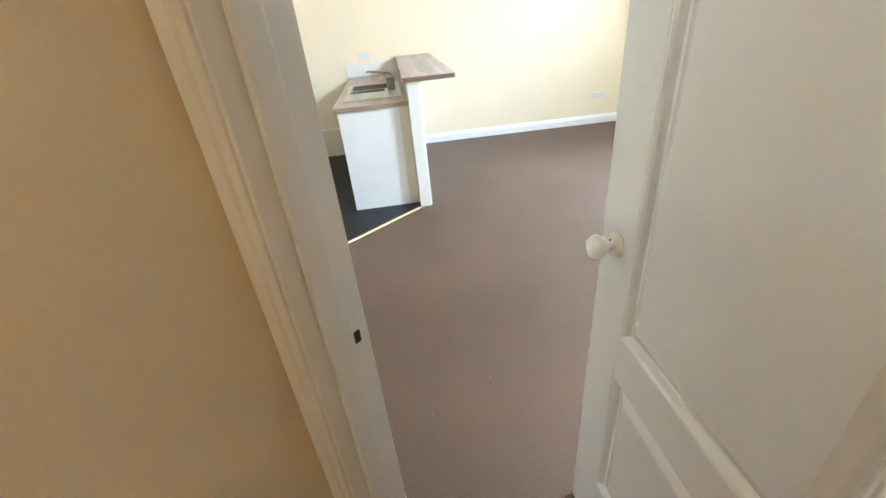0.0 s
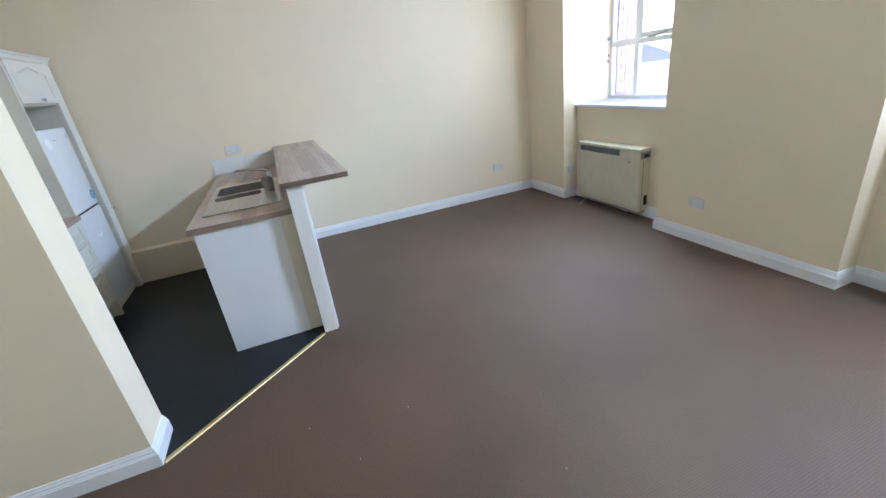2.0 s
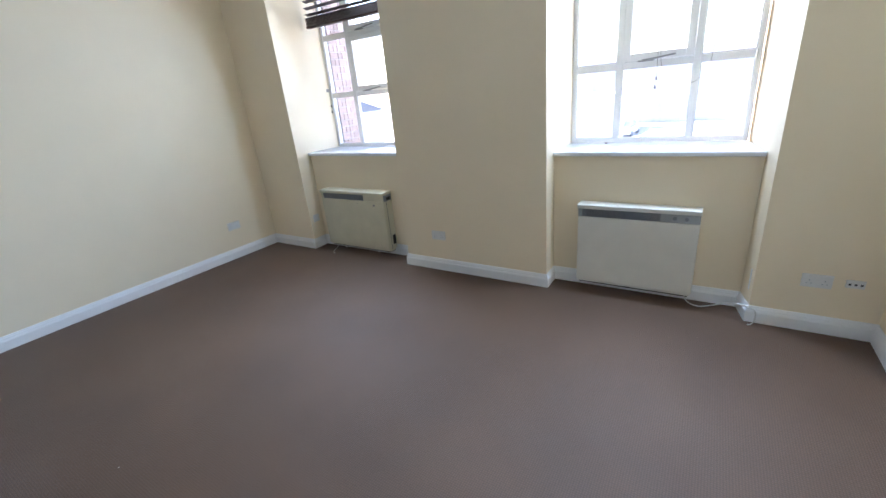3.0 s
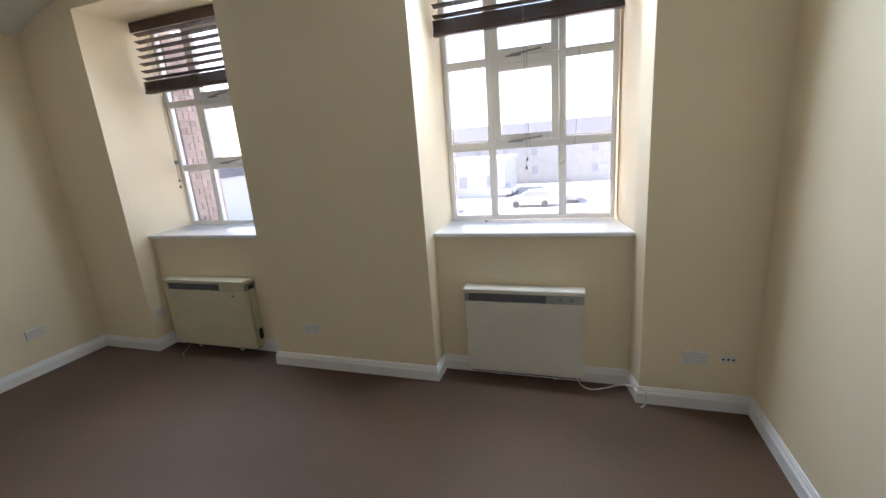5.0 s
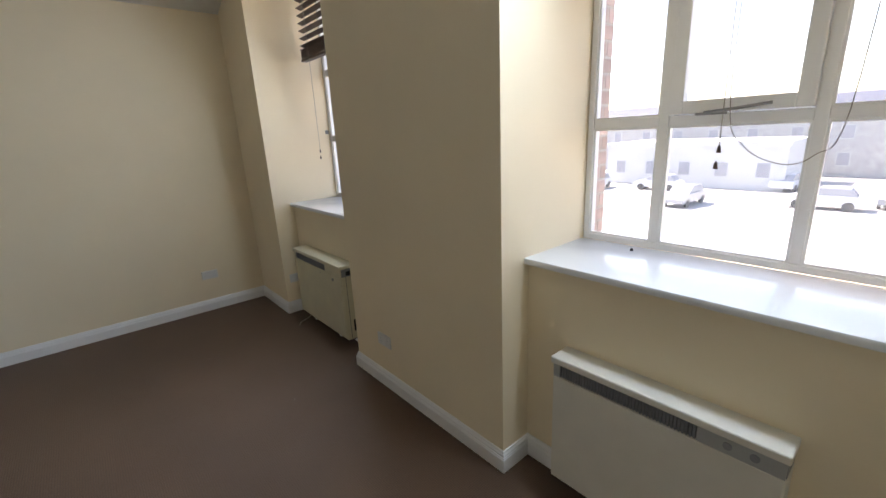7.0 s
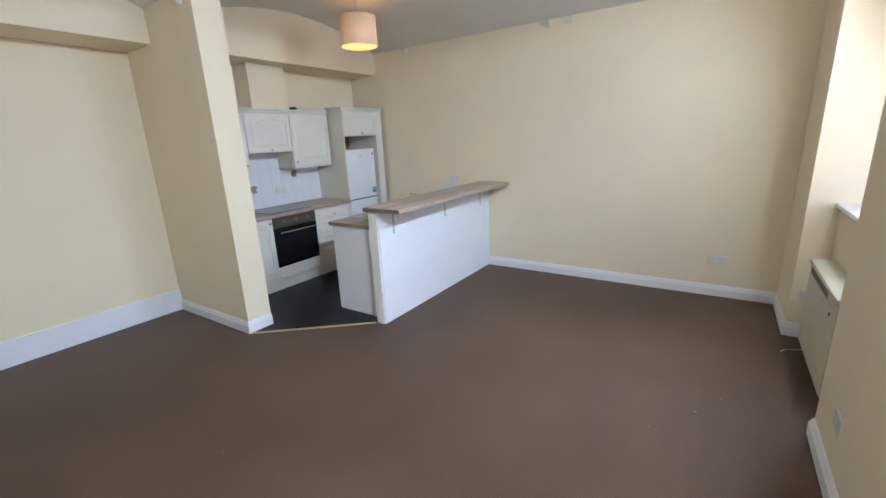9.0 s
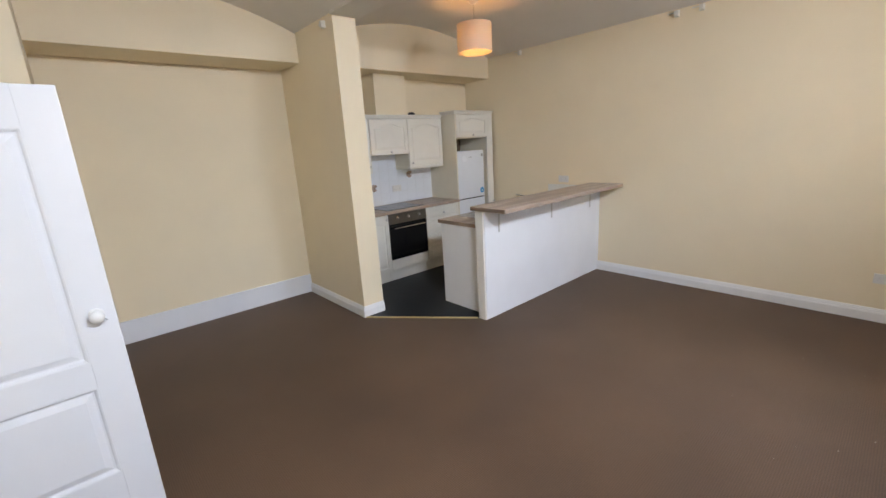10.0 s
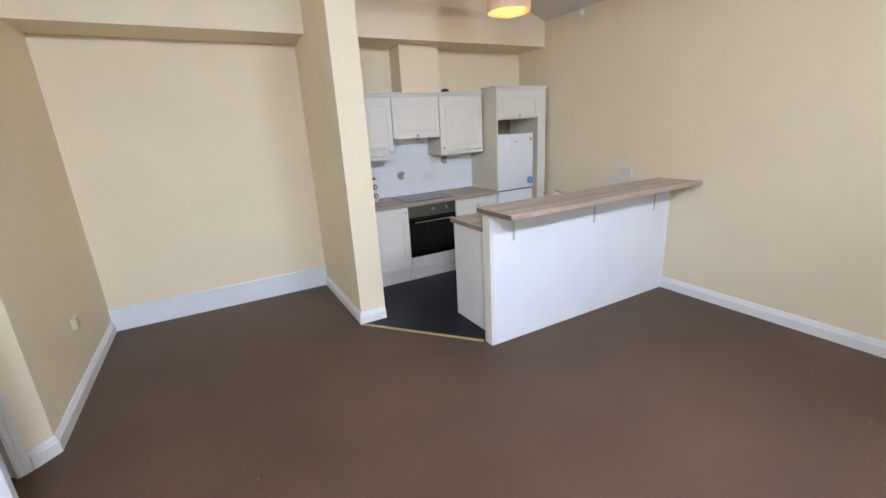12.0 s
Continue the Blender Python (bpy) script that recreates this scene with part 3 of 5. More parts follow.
def door():
    d = thing("door_1", (DX0 + 0.019, DY0, 0.006), "white gloss two-panel door standing open with white knob", "door", kind="structure")
    ya, yb = DY0 + 0.13, DY1 - 0.13
    part("stile", box(DX0, DX1, DY0, ya, 0.006, 1.98, 0.002), DOOR, d)
    part("stile", box(DX0, DX1, yb, DY1, 0.006, 1.98, 0.002), DOOR, d)
    for z0, z1 in ((0.006, 0.275), (0.715, 0.835), (1.825, 1.98)):
        part("rail", box(DX0 + 0.0003, DX1 - 0.0003, ya, yb, z0, z1), DOOR, d)
    for z0, z1 in ((0.275, 0.715), (0.835, 1.825)):
        part("core", box(DX0 + 0.0175, DX1 - 0.0175, ya, yb, z0, z1), DOOR, d)
        panel_moulds(DX1, 1, ya, yb, z0, z1, d)
        panel_moulds(DX0, -1, ya, yb, z0, z1, d)
    for x, s in ((DX0, -1), (DX1, 1)):
        y, z = DY1 - 0.068, 1.045
        rose = part("rose", lathe([(0.0, -0.001), (0.027, -0.001), (0.027, 0.004), (0.022, 0.009), (0.0, 0.009)] if s > 0 else [(0.0, 0.001), (0.027, 0.001), (0.027, -0.004), (0.022, -0.009), (0.0, -0.009)], (x, y, z), "X"), PLASTIC, d, smooth=True)
        prof = [(0.011, 0.006), (0.010, 0.022), (0.020, 0.029), (0.0275, 0.042), (0.0275, 0.050), (0.020, 0.061), (0.008, 0.066), (0.0, 0.0665)]
        part("knob", lathe([(r, s * q) for r, q in prof], (x, y, z), "X"), PLASTIC, d, "white ceramic knob", smooth=True)
        part("grub_screw", lathe([(0.0, 0.0), (0.004, 0.0), (0.004, s * 0.002), (0.0, s * 0.002)], (x + s * 0.014, y + 0.004, z + 0.009), "X"), DARK, d)
    part("spindle_pin", tube([(DX1 + 0.012, DY1 - 0.062, 1.043), (DX1 + 0.045, DY1 - 0.036, 1.022)], 0.0026, 6), GREY_PLASTIC, d)
    part("latch_plate", box(DX0 + 0.009, DX1 - 0.009, DY1 - 0.001, DY1 + 0.001, 1.015, 1.075), STEEL, d)
    for z in (0.22, 1.78):
        part("hinge", lathe([(0.0, 0.0), (0.006, 0.0), (0.006, 0.09), (0.0, 0.09)], (DX1 + 0.004, DY0 - 0.004, z), seg=10), STEEL, d)


door()

# ---- windows ----
def window(name, y0, y1, label):
    z0, z1 = 1.082, 2.93
    x0, x1 = WIN, WIN + 0.06
    w = thing(name, ((x0 + x1) / 2, (y0 + y1) / 2, z0), label, "window", kind="structure")
    ya = y0 + (y1 - y0) * 0.297
    yb = y0 + (y1 - y0) * 0.713
    za, zb = 1.655, 2.250
    fr = part("window_frame", box(x0, x1, y0, y0 + 0.03, z0, z1, 0.003), WHITE, w)
    for a in ((y1 - 0.03, y1, z0, z1), (y0 + 0.03, y1 - 0.03, z0, z0 + 0.03), (y0 + 0.03, y1 - 0.03, z1 - 0.04, z1)):
        part("window_frame", box(x0, x1, *a, 0.003), WHITE, w)
    for y in (ya, yb):
        part("mullion", box(x0 + 0.004, x1 - 0.004, y - 0.02, y + 0.02, z0 + 0.03, z1 - 0.04, 0.004), WHITE, w)
    ys = [y0 + 0.03, ya - 0.02, ya + 0.02, yb - 0.02, yb + 0.02, y1 - 0.03]
    for z in (za, zb):
        for i in range(3):
            part("transom", box(x0 + 0.006, x1 - 0.006, ys[2 * i], ys[2 * i + 1], z - 0.022, z + 0.022, 0.004), WHITE, w)
    zs = [z0 + 0.03, za - 0.022, za + 0.022, zb - 0.022, zb + 0.022, z1 - 0.04]
    for i in range(3):
        for j in range(3):
            a, c, e, g = ys[2 * i], ys[2 * i + 1], zs[2 * j], zs[2 * j + 1]
            if i == 1 and j > 0:
                sash = part("casement", box(x0 - 0.010, x1 - 0.016, a + 0.002, a + 0.054, e + 0.002, g - 0.002, 0.004), WHITE, w)
                for q in ((c - 0.054, c - 0.002, e + 0.002, g - 0.002), (a + 0.054, c - 0.054, e + 0.002, e + 0.054), (a + 0.054, c - 0.054, g - 0.054, g - 0.002)):
                    part("casement_rail", box(x0 - 0.010, x1 - 0.016, *q, 0.004), WHITE, sash)
                ym = (a + c) / 2
                stay = tube([(x0 - 0.018, ym + 0.10, e + 0.004), (x0 - 0.026, ym, e + 0.012), (x0 - 0.020, ym - 0.12, e + 0.026)], 0.006, 8)
                box(x0 - 0.022, x0 - 0.006, ym + 0.02, ym + 0.13, e - 0.006, e + 0.004, 0.002, stay)
                part("stay", stay, GREY_PLASTIC, sash, "dark metal casement stay")
                a, c, e, g = a + 0.052, c - 0.052, e + 0.052, g - 0.052
            else:
                for q in ((a, a + 0.008, e, g), (c - 0.008, c, e, g), (a + 0.008, c - 0.008, e, e + 0.008), (a + 0.008, c - 0.008, g - 0.008, g)):
                    part("glazing_bead", box(x0 + 0.008, x0 + 0.024, *q), WHITE, w)
            pane = part("pane", box(x0 + 0.026, x0 + 0.030, a, c, e, g), GLASS, w)
            pane.visible_shadow = False


window("window_1", R1[0] + 0.04, R1[1] + 0.010, "white nine-pane casement window in a deep recess, near the corner")
window("window_2", R2[0] + 0.117, R2[1] - 0.004, "white nine-pane casement window in a deep recess, above the heater")
for name, r in (("window_sill", R1), ("window_sill", R2)):
    lo = 0.010 if r == R1 else 0.038
    b = prism([(REC - 0.035, r[0] + lo - 0.002), (REC - 0.035, r[1] + 0.004), (WIN + 0.004, r[1] + 0.004), (WIN + 0.004, r[0] + (0.036 if r == R1 else 0.112))], 1.051, 1.082, bevel=0.006)
    solid(name, b, SILL, "deep glossy white window sill board", "window sill", "structure", smooth=True, group="window sills")


def cable_along(name, pts, r, mat, label, category):
    return solid(name, tube(pts, r, 8), mat, label, category, smooth=True)


def venetian(y0, y1, bottom, label, cord_y):
    x, top = 4.47, 2.925
    v = thing("venetian_blind", (x, (y0 + y1) / 2, bottom), label, "blind", "blinds at the windows")
    part("valance", box(x - 0.035, x - 0.025, y0, y1, top - 0.085, top - 0.005, 0.003), BLIND, v)
    part("headrail", box(x - 0.024, x + 0.03, y0 + 0.005, y1 - 0.005, top - 0.05, top, 0.002), BLIND, v)
    part("bottom_rail", box(x - 0.027, x + 0.027, y0 + 0.004, y1 - 0.004, bottom, bottom + 0.022, 0.004), BLIND, v)
    stack = 11
    for i in range(stack):
        z = bottom + 0.026 + i * 0.0072
        part("slat", box(x - 0.025, x + 0.025, y0 + 0.006, y1 - 0.006, z, z + 0.003), BLIND, v)
    z_lo, z_hi = bottom + 0.026 + stack * 0.0072 + 0.02, top - 0.10
    n = max(2, int((z_hi - z_lo) / 0.046))
    for i in range(n):
        z = z_lo + (z_hi - z_lo) * i / (n - 1)
        b = box(x - 0.025, x + 0.025, y0 + 0.006, y1 - 0.006, z, z + 0.003)
        bmesh.ops.rotate(b, verts=b.verts, cent=(x, 0, z), matrix=Matrix.Rotation(radians(18), 3, "Y"))
        part("slat", b, BLIND, v)
    for y in (y0 + 0.16, (y0 + y1) / 2, y1 - 0.16):
        for dx in (-0.028, 0.028):
            part("ladder_cord", tube([(x + dx, y, bottom + 0.01), (x + dx, y, top - 0.05)], 0.0015, 6, smooth_steps=1), CORD, v)
    pulls = part("pull_cord", tube([(x - 0.03, cord_y, top - 0.05), (x - 0.03, cord_y + 0.004, 2.2), (x - 0.032, cord_y, 1.56)], 0.0016, 6), CORD, v)
    part("tassel", lathe([(0.0, 0.0), (0.008, 0.002), (0.006, 0.02), (0.002, 0.03), (0.0, 0.03)], (x - 0.032, cord_y, 1.535), seg=10), BLIND, pulls)
    part("tassel", lathe([(0.0, 0.0), (0.008, 0.002), (0.006, 0.02), (0.002, 0.03), (0.0, 0.03)], (x - 0.032, cord_y + 0.004, 1.478), seg=10), BLIND, pulls)
    return v


venetian(R1[0] + 0.04, R1[1] - 0.03, 2.335, "dark brown wooden venetian blind, half raised, over corner window", 1.95)
venetian(R2[0] + 0.105, R2[1] - 0.015, 2.425, "dark brown wooden venetian blind, raised, over the middle window", -1.27)
cable_along("blind_cord", [(4.44, -1.285, 2.42), (4.44, -1.285, 1.72), (4.445, -1.34, 1.56), (4.45, -1.45, 1.50), (4.455, -1.53, 1.53), (4.46, -1.59, 1.66), (4.47, -1.62, 2.42)], 0.0016, CORD, "loose loop of thin blind cord hanging by the window", "cord")
b = lathe([(0.0, 0.0), (0.008, 0.0), (0.008, 0.004), (0.005, 0.012), (0.0, 0.012)], (4.57, -0.93, 1.083), seg=12)
solid("screw_cap", b, BLACK, "small black cap lying on the white sill", "cap", smooth=True)
b = box(4.615, 4.655, R1[1] + 0.004, R1[1] + 0.016, 1.70, 1.735, 0.003)
solid("cord_cleat", b, GREY_PLASTIC, "small grey cord cleat on the window reveal", "cleat")

# ---- heaters ----
def heater(y0, y1, z0, z1, xf, old):
    paint = OLD_HEATER if old else HEATER
    h = thing("storage_heater", (REC - 0.08, (y0 + y1) / 2, z0), "yellowed old cream storage heater hung under the corner window" if old else "cream storage heater with grey grille under the window", "heater", "heaters under the windows")
    xb = REC - 0.0005
    part("front", box(xf, xf + 0.012, y0 + 0.004, y1 - 0.004, z0 + 0.02, z1 - 0.095, 0.004), paint, h)
    part("body", box(xf + 0.012, xb, y0, y1, z0 + 0.02, z1 - 0.095, 0.005), paint, h)
    part("top", box(xf - 0.010, xb, y0 - 0.004, y1 + 0.004, z1 - 0.032, z1, 0.006), paint, h)
    part("grille_back", box(xf + 0.014, xb, y0 + 0.002, y1 - 0.002, z1 - 0.095, z1 - 0.032), GRILLE, h)
    split = y0 + (y1 - y0) * 0.30
    part("control_plate", box(xf + 0.002, xf + 0.014, y0 + 0.004, split, z1 - 0.094, z1 - 0.033, 0.001), GRILLE_GREY if not old else paint, h)
    part("grille_end", box(xf + 0.002, xf + 0.014, y1 - 0.035, y1 - 0.004, z1 - 0.094, z1 - 0.033, 0.001), GRILLE_GREY if not old else paint, h)
    if not old:
        for k in (0.10, 0.19):
            part("control_dial", lathe([(0.0, 0.0), (0.014, 0.0), (0.013, -0.004), (0.0, -0.004)], (xf + 0.002, y0 + (y1 - y0) * k, z1 - 0.063), "X", 14), GRILLE, h, smooth=True)
    n = 44
    for i in range(n):
        y = split + 0.004 + (y1 - 0.043 - split) * i / (n - 1)
        part("fin", box(xf + 0.003, xf + 0.014, y, y + 0.005, z1 - 0.093, z1 - 0.034), GRILLE, h)
    part("base_lip", box(xf + 0.02, xb, y0 + 0.01, y1 - 0.01, z0, z0 + 0.02, 0.002), paint, h)
    # near-black slab stands in for the shadow below the heater
    part("underside", box(xf + 0.03, xb, y0 + 0.02, y1 - 0.02, z0 - 0.012, z0 - 0.0005), DARK, h, "dark slab in place of the shade underneath")
    for y in (y0 + 0.19, y1 - 0.22):
        part("foot", box(xf + 0.03, xf + 0.055, y - 0.014, y + 0.014, z0 - 0.030, z0 - 0.0125, 0.003), PLASTIC, h)
    if old:
        part("side_vent", box(xf + 0.05, xf + 0.11, y0 - 0.002, y0 + 0.001, z1 - 0.085, z1 - 0.055), DARK, h)
        part("side_slot", box(xf + 0.075, xf + 0.12, y0 - 0.002, y0 + 0.001, z0 + 0.07, z0 + 0.17), DARK, h)
        part("side_seam", box(xf + 0.045, xf + 0.048, y0 - 0.0012, y0 + 0.001, z0 + 0.02, z1 - 0.095), DARK, h)
        part("control_knob", lathe([(0.0, 0.001), (0.011, 0.001), (0.011, -0.008), (0.0, -0.008)], (xf, y0 + 0.13, z1 - 0.135), "X", 14), GREY_PLASTIC, h, smooth=True)
        part("badge", lathe([(0.0, 0.001), (0.005, 0.001), (0.005, -0.003), (0.0, -0.003)], (xf, y0 + 0.36, z1 - 0.125), "X", 10), GREY_PLASTIC, h)
    return h


heater(-1.655, -0.845, 0.062, 0.705, 4.085, False)
heater(1.075, 1.965, 0.062, 0.700, 4.065, True)
cable_along("heater_cable", [(4.13, -1.60, 0.075), (4.09, -1.64, 0.025), (4.06, -1.71, 0.020), (4.04, -1.79, 0.055), (4.02, -1.87, 0.098), (4.0, -1.945, 0.112), (3.975, -2.000, 0.110), (3.968, -2.022, 0.085), (3.966, -2.024, 0.03), (3.955, -2.01, 0.006), (3.94, -1.99, 0.0045)], 0.0042, CABLE, "white flex trailing from heater over the skirting", "cable")
cable_along("heater_wire", [(4.15, 1.90, 0.07), (4.10, 1.90, 0.01), (4.0, 1.86, 0.004), (3.96, 1.80, 0.004)], 0.003, CABLE, "thin pale wire on the carpet under old heater", "cable")

# ---- sockets and switches ----
def plate(name, at, face, w, hgt, label, category, double=True, mat=None, pins=True, switch=False, holes=0, deep=0.010):
    """A wall plate with its middle at the point, looking along face."""
    mat = mat or SOCKET
    f = Vector(face)
    side = Vector((-f.y, f.x, 0))
    o = Vector(at)
    t = thing(name, o, label, category)

    def bit(nm, sx, sz, ww, hh, d0, d1, m, parent, inset=0.0):
        outl = [(sx - ww / 2, sz - hh / 2), (sx + ww / 2, sz - hh / 2), (sx + ww / 2, sz + hh / 2), (sx - ww / 2, sz + hh / 2)]
        return part(nm, slab(outl, o + f * d0, side, (0, 0, 1), f, d1 - d0, inset), m, parent)
    body = bit("plate", 0, 0, w, hgt, 0, deep, mat, t, 0.003)
    if pins:
        for cx in ((-w / 4, w / 4) if double else (0,)):
            bit("rocker", cx, 0.028 if not double else 0.026, 0.014, 0.02, 0.0101, 0.013, mat, body)
            bit("earth_slot", cx, 0.006, 0.004, 0.009, 0.0101, 0.0106, GRILLE_GREY, body)
            for px in (-0.011, 0.011):
                bit("pin_slot", cx + px, -0.014, 0.007, 0.004, 0.0101, 0.0106, GRILLE_GREY, body)
    if switch:
        bit("rocker", 0, 0, 0.016, 0.028, 0.0101, 0.014, mat, body, 0.001)
    for i in range(holes):
        px = (i - (holes - 1) / 2) * 0.026
        bit("outlet", px, 0, 0.012, 0.012, deep + 0.0001, deep + 0.004, BLACK, body, 0.002)
    return t


SOCKET_L = "white double power socket low on the cream wall"
plate("power_socket", (3.505, NORTH, 0.372), (0, -1, 0), 0.146, 0.086, SOCKET_L, "socket")
plate("power_socket", (EAST, 0.405, 0.345), (-1, 0, 0), 0.146, 0.086, SOCKET_L, "socket")
plate("power_socket", (EAST, -2.285, 0.340), (-1, 0, 0), 0.146, 0.086, SOCKET_L, "socket")
plate("aerial_socket", (EAST, -2.455, 0.346), (-1, 0, 0), 0.086, 0.050, "white plate with three black aerial outlets", "socket", pins=False, holes=3)
plate("power_socket", (4.10, R1[1] + 0.005, 0.345), (0, -1, 0), 0.086, 0.086, "white fused spur plate in the window recess", "socket", pins=False, switch=True)
plate("power_socket", (0.478, NORTH, 1.138), (0, -1, 0), 0.146, 0.086, "white double power socket above the sink", "socket")
plate("telephone_socket", (-0.305, ALCOVE_S, 0.478), (0, 1, 0), 0.086, 0.086, "yellowed square telephone socket on the wall", "socket", pins=False, mat=OLD_PLASTIC, deep=0.032)
plate("light_switch", (0.42, ALCOVE_S, 1.40), (0, 1, 0), 0.086, 0.086, "white light switch beside the door", "switch", pins=False, switch=True)
plate("power_socket", (WEST + 0.009, 1.425, 1.115), (1, 0, 0), 0.146, 0.086, "white double power socket on the kitchen tiles", "socket")
u = thing("cable_box", (EAST - 0.0, -1.99, 0.40), "small white cable cover on the recess corner", "cable cover")
part("cover", box(EAST + 0.05, EAST + 0.075, R2[0] + 0.004, R2[0] + 0.016, 0.20, 0.345, 0.002), PLASTIC, u)

# small fittings under the ceiling
def wall_clip(at, face, label):
    o, f = Vector(at), Vector(face)
    t = thing("wall_bracket", o, label, "bracket", "small brackets under the ceiling")
    side = Vector((-f.y, f.x, 0))
    part("body", slab([(-0.022, -0.03), (0.022, -0.03), (0.022, 0.03), (-0.022, 0.03)], o, side, (0, 0, 1), f, 0.04, 0.005), CABINET, t)
    part("arm", slab([(-0.09, 0.010), (-0.022, 0.010), (-0.022, 0.020), (-0.09, 0.020)], o, side, (0, 0, 1), f, 0.012), CABINET, t)


wall_clip((-0.20, NORTH, 2.792), (0, -1, 0), "small white bracket on the wall by the ceiling")
wall_clip((1.96, NORTH, 2.79), (0, -1, 0), "small white bracket on the wall by the ceiling")
wall_clip((1.74, NORTH, 2.785), (0, -1, 0), "small grey bracket on the wall by the ceiling")
wall_clip((-0.17, 0.018, 2.765), (0, -1, 0), "small cream bracket high on the partition")

# ---- pendant lamp ----
def pendant(x, y):
    p = thing("pendant_lamp", (x, y, 3.085), "cream fabric drum pendant lamp, lit, hanging from ceiling", "lamp")
    part("ceiling_rose", lathe([(0.05, 0.0), (0.05, -0.012), (0.03, -0.03), (0.008, -0.038), (0.0, -0.038)], (x, y, 3.090)), PLASTIC, p, smooth=True)
    part("flex", tube([(x, y, 3.055), (x, y, 2.80)], 0.003, 8, smooth_steps=1), CABLE, p)
    r, z0, z1 = 0.182, 2.592, 2.868
    part("shade", lathe([(r, z0), (r, z1), (r - 0.003, z1), (r - 0.003, z0), (r, z0)], (x, y, 0), seg=48), SHADE, p, smooth=True)
    ring = lathe([(0.022, 2.84), (0.022, 2.844), (0.018, 2.844), (0.018, 2.84), (0.022, 2.84)], (x, y, 0), seg=16)
    for k in range(3):
        a = 2 * math.pi * k / 3
        tube([(x + 0.02 * math.cos(a), y + 0.02 * math.sin(a), 2.842), (x + (r - 0.003) * math.cos(a), y + (r - 0.003) * math.sin(a), 2.855)], 0.0018, 6, ring, 1)
    part("ring", ring, STEEL, p)
    part("lamp_holder", lathe([(0.0, 2.855), (0.016, 2.855), (0.018, 2.80), (0.0, 2.80)], (x, y, 0), seg=16), PLASTIC, p, smooth=True)
    part("bulb", lathe([(0.012, 2.80), (0.014, 2.785), (0.028, 2.755), (0.030, 2.735), (0.020, 2.712), (0.0, 2.705)], (x, y, 0), seg=20), BULB, p, "glowing warm bulb", smooth=True)


pendant(0.236, 1.527)

# ---- kitchen ----
FX = -0.70                                    # front of the base doors
UX = -0.935                                   # front of the wall doors


def arch_outline(w, hgt, rise, m):
    """A panel outline inside a door of that size, margin m, its top curved up in the middle."""
    pts = [(m, m), (w - m, m), (w - m, hgt - m - rise)]
    if rise:
        n = 12
        for i in range(1, n):
            s = i / n
            x = (w - m) + (2 * m - w) * s
            k = max(0.0, math.sin(math.pi * max(0.0, min(1.0, (s - 0.12) / 0.76)))) ** 1.3
            pts.append((x, hgt - m - rise + rise * k))
    pts.append((m, hgt - m - rise))
    return pts


def frame_front(outer, inner, origin, depth):
    """A flat frame between two outlines, facing along x."""
    b = bmesh.new()
    o = Vector(origin)
    edges = []
    for loop in (outer, inner):
        vs = [b.verts.new(o + Vector((0, p, q))) for p, q in loop]
        edges += [b.edges.new((vs[i], vs[(i + 1) % len(vs)])) for i in range(len(vs))]
    bmesh.ops.triangle_fill(b, edges=edges, use_beauty=True)
    up = bmesh.ops.extrude_face_region(b, geom=list(b.faces))["geom"]
    bmesh.ops.translate(b, verts=[g for g in up if isinstance(g, bmesh.types.BMVert)], vec=(depth, 0, 0))
    return b


def knob(parent, x, y, z):
    part("knob", lathe([(0.006, 0.0), (0.005, 0.012), (0.013, 0.018), (0.015, 0.024), (0.010, 0.030), (0.0, 0.032)], (x, y, z), "X", 14), STEEL, parent, "round metal knob", smooth=True)


def front_door(parent, name, y0, y1, z0, z1, x, rise=0.05, handle=None, margin=0.055):
    """A cabinet front with a routed, raised panel; handle: its place."""
    d = part(name, box(x - 0.020, x, y0 + 0.003, y1 - 0.003, z0 + 0.002, z1 - 0.002, 0.003), CABINET, parent)
    w, hgt = y1 - y0, z1 - z0
    part("door_frame", frame_front([(0.004, 0.004), (w - 0.004, 0.004), (w - 0.004, hgt - 0.004), (0.004, hgt - 0.004)], arch_outline(w, hgt, rise, margin), (x - 0.0005, y0, z0), 0.0085), CABINET, d)
    part("raised_panel", slab(arch_outline(w, hgt, rise, margin + 0.009), (x - 0.0005, y0, z0), (0, 1, 0), (0, 0, 1), (1, 0, 0), 0.008, 0.022), CABINET, d)
    if handle:
        knob(d, x + 0.008, *handle)
    return d


def base_unit(y0, y1, label, drawers=False):
    c = thing("base_cabinet", (-0.98, (y0 + y1) / 2, 0.004), label, "cabinet", "kitchen base cabinets")
    part("carcass", box(WEST + 0.01, FX - 0.021, y0 + 0.001, y1 - 0.001, 0.145, 0.874), CARCASS, c)
    part("plinth", box(FX - 0.075, FX - 0.060, y0 + 0.001, y1 - 0.001, 0.0045, 0.145), CABINET, c)
    if drawers:
        zs = [0.150, 0.330, 0.505, 0.680, 0.868]
        for a, e in zip(zs, zs[1:]):
            front_door(c, "drawer", y0, y1, a, e, FX, 0.0, ((y0 + y1) / 2, (a + e) / 2), 0.035)
    else:
        front_door(c, "door", y0, y1, 0.150, 0.868, FX, 0.06, (y1 - 0.04, 0.815))
    return c


base_unit(PART_N + 0.01, 0.860, "cream base cabinet with arched panel door")
base_unit(1.462, 2.060, "cream base cabinet with four panelled drawers", True)


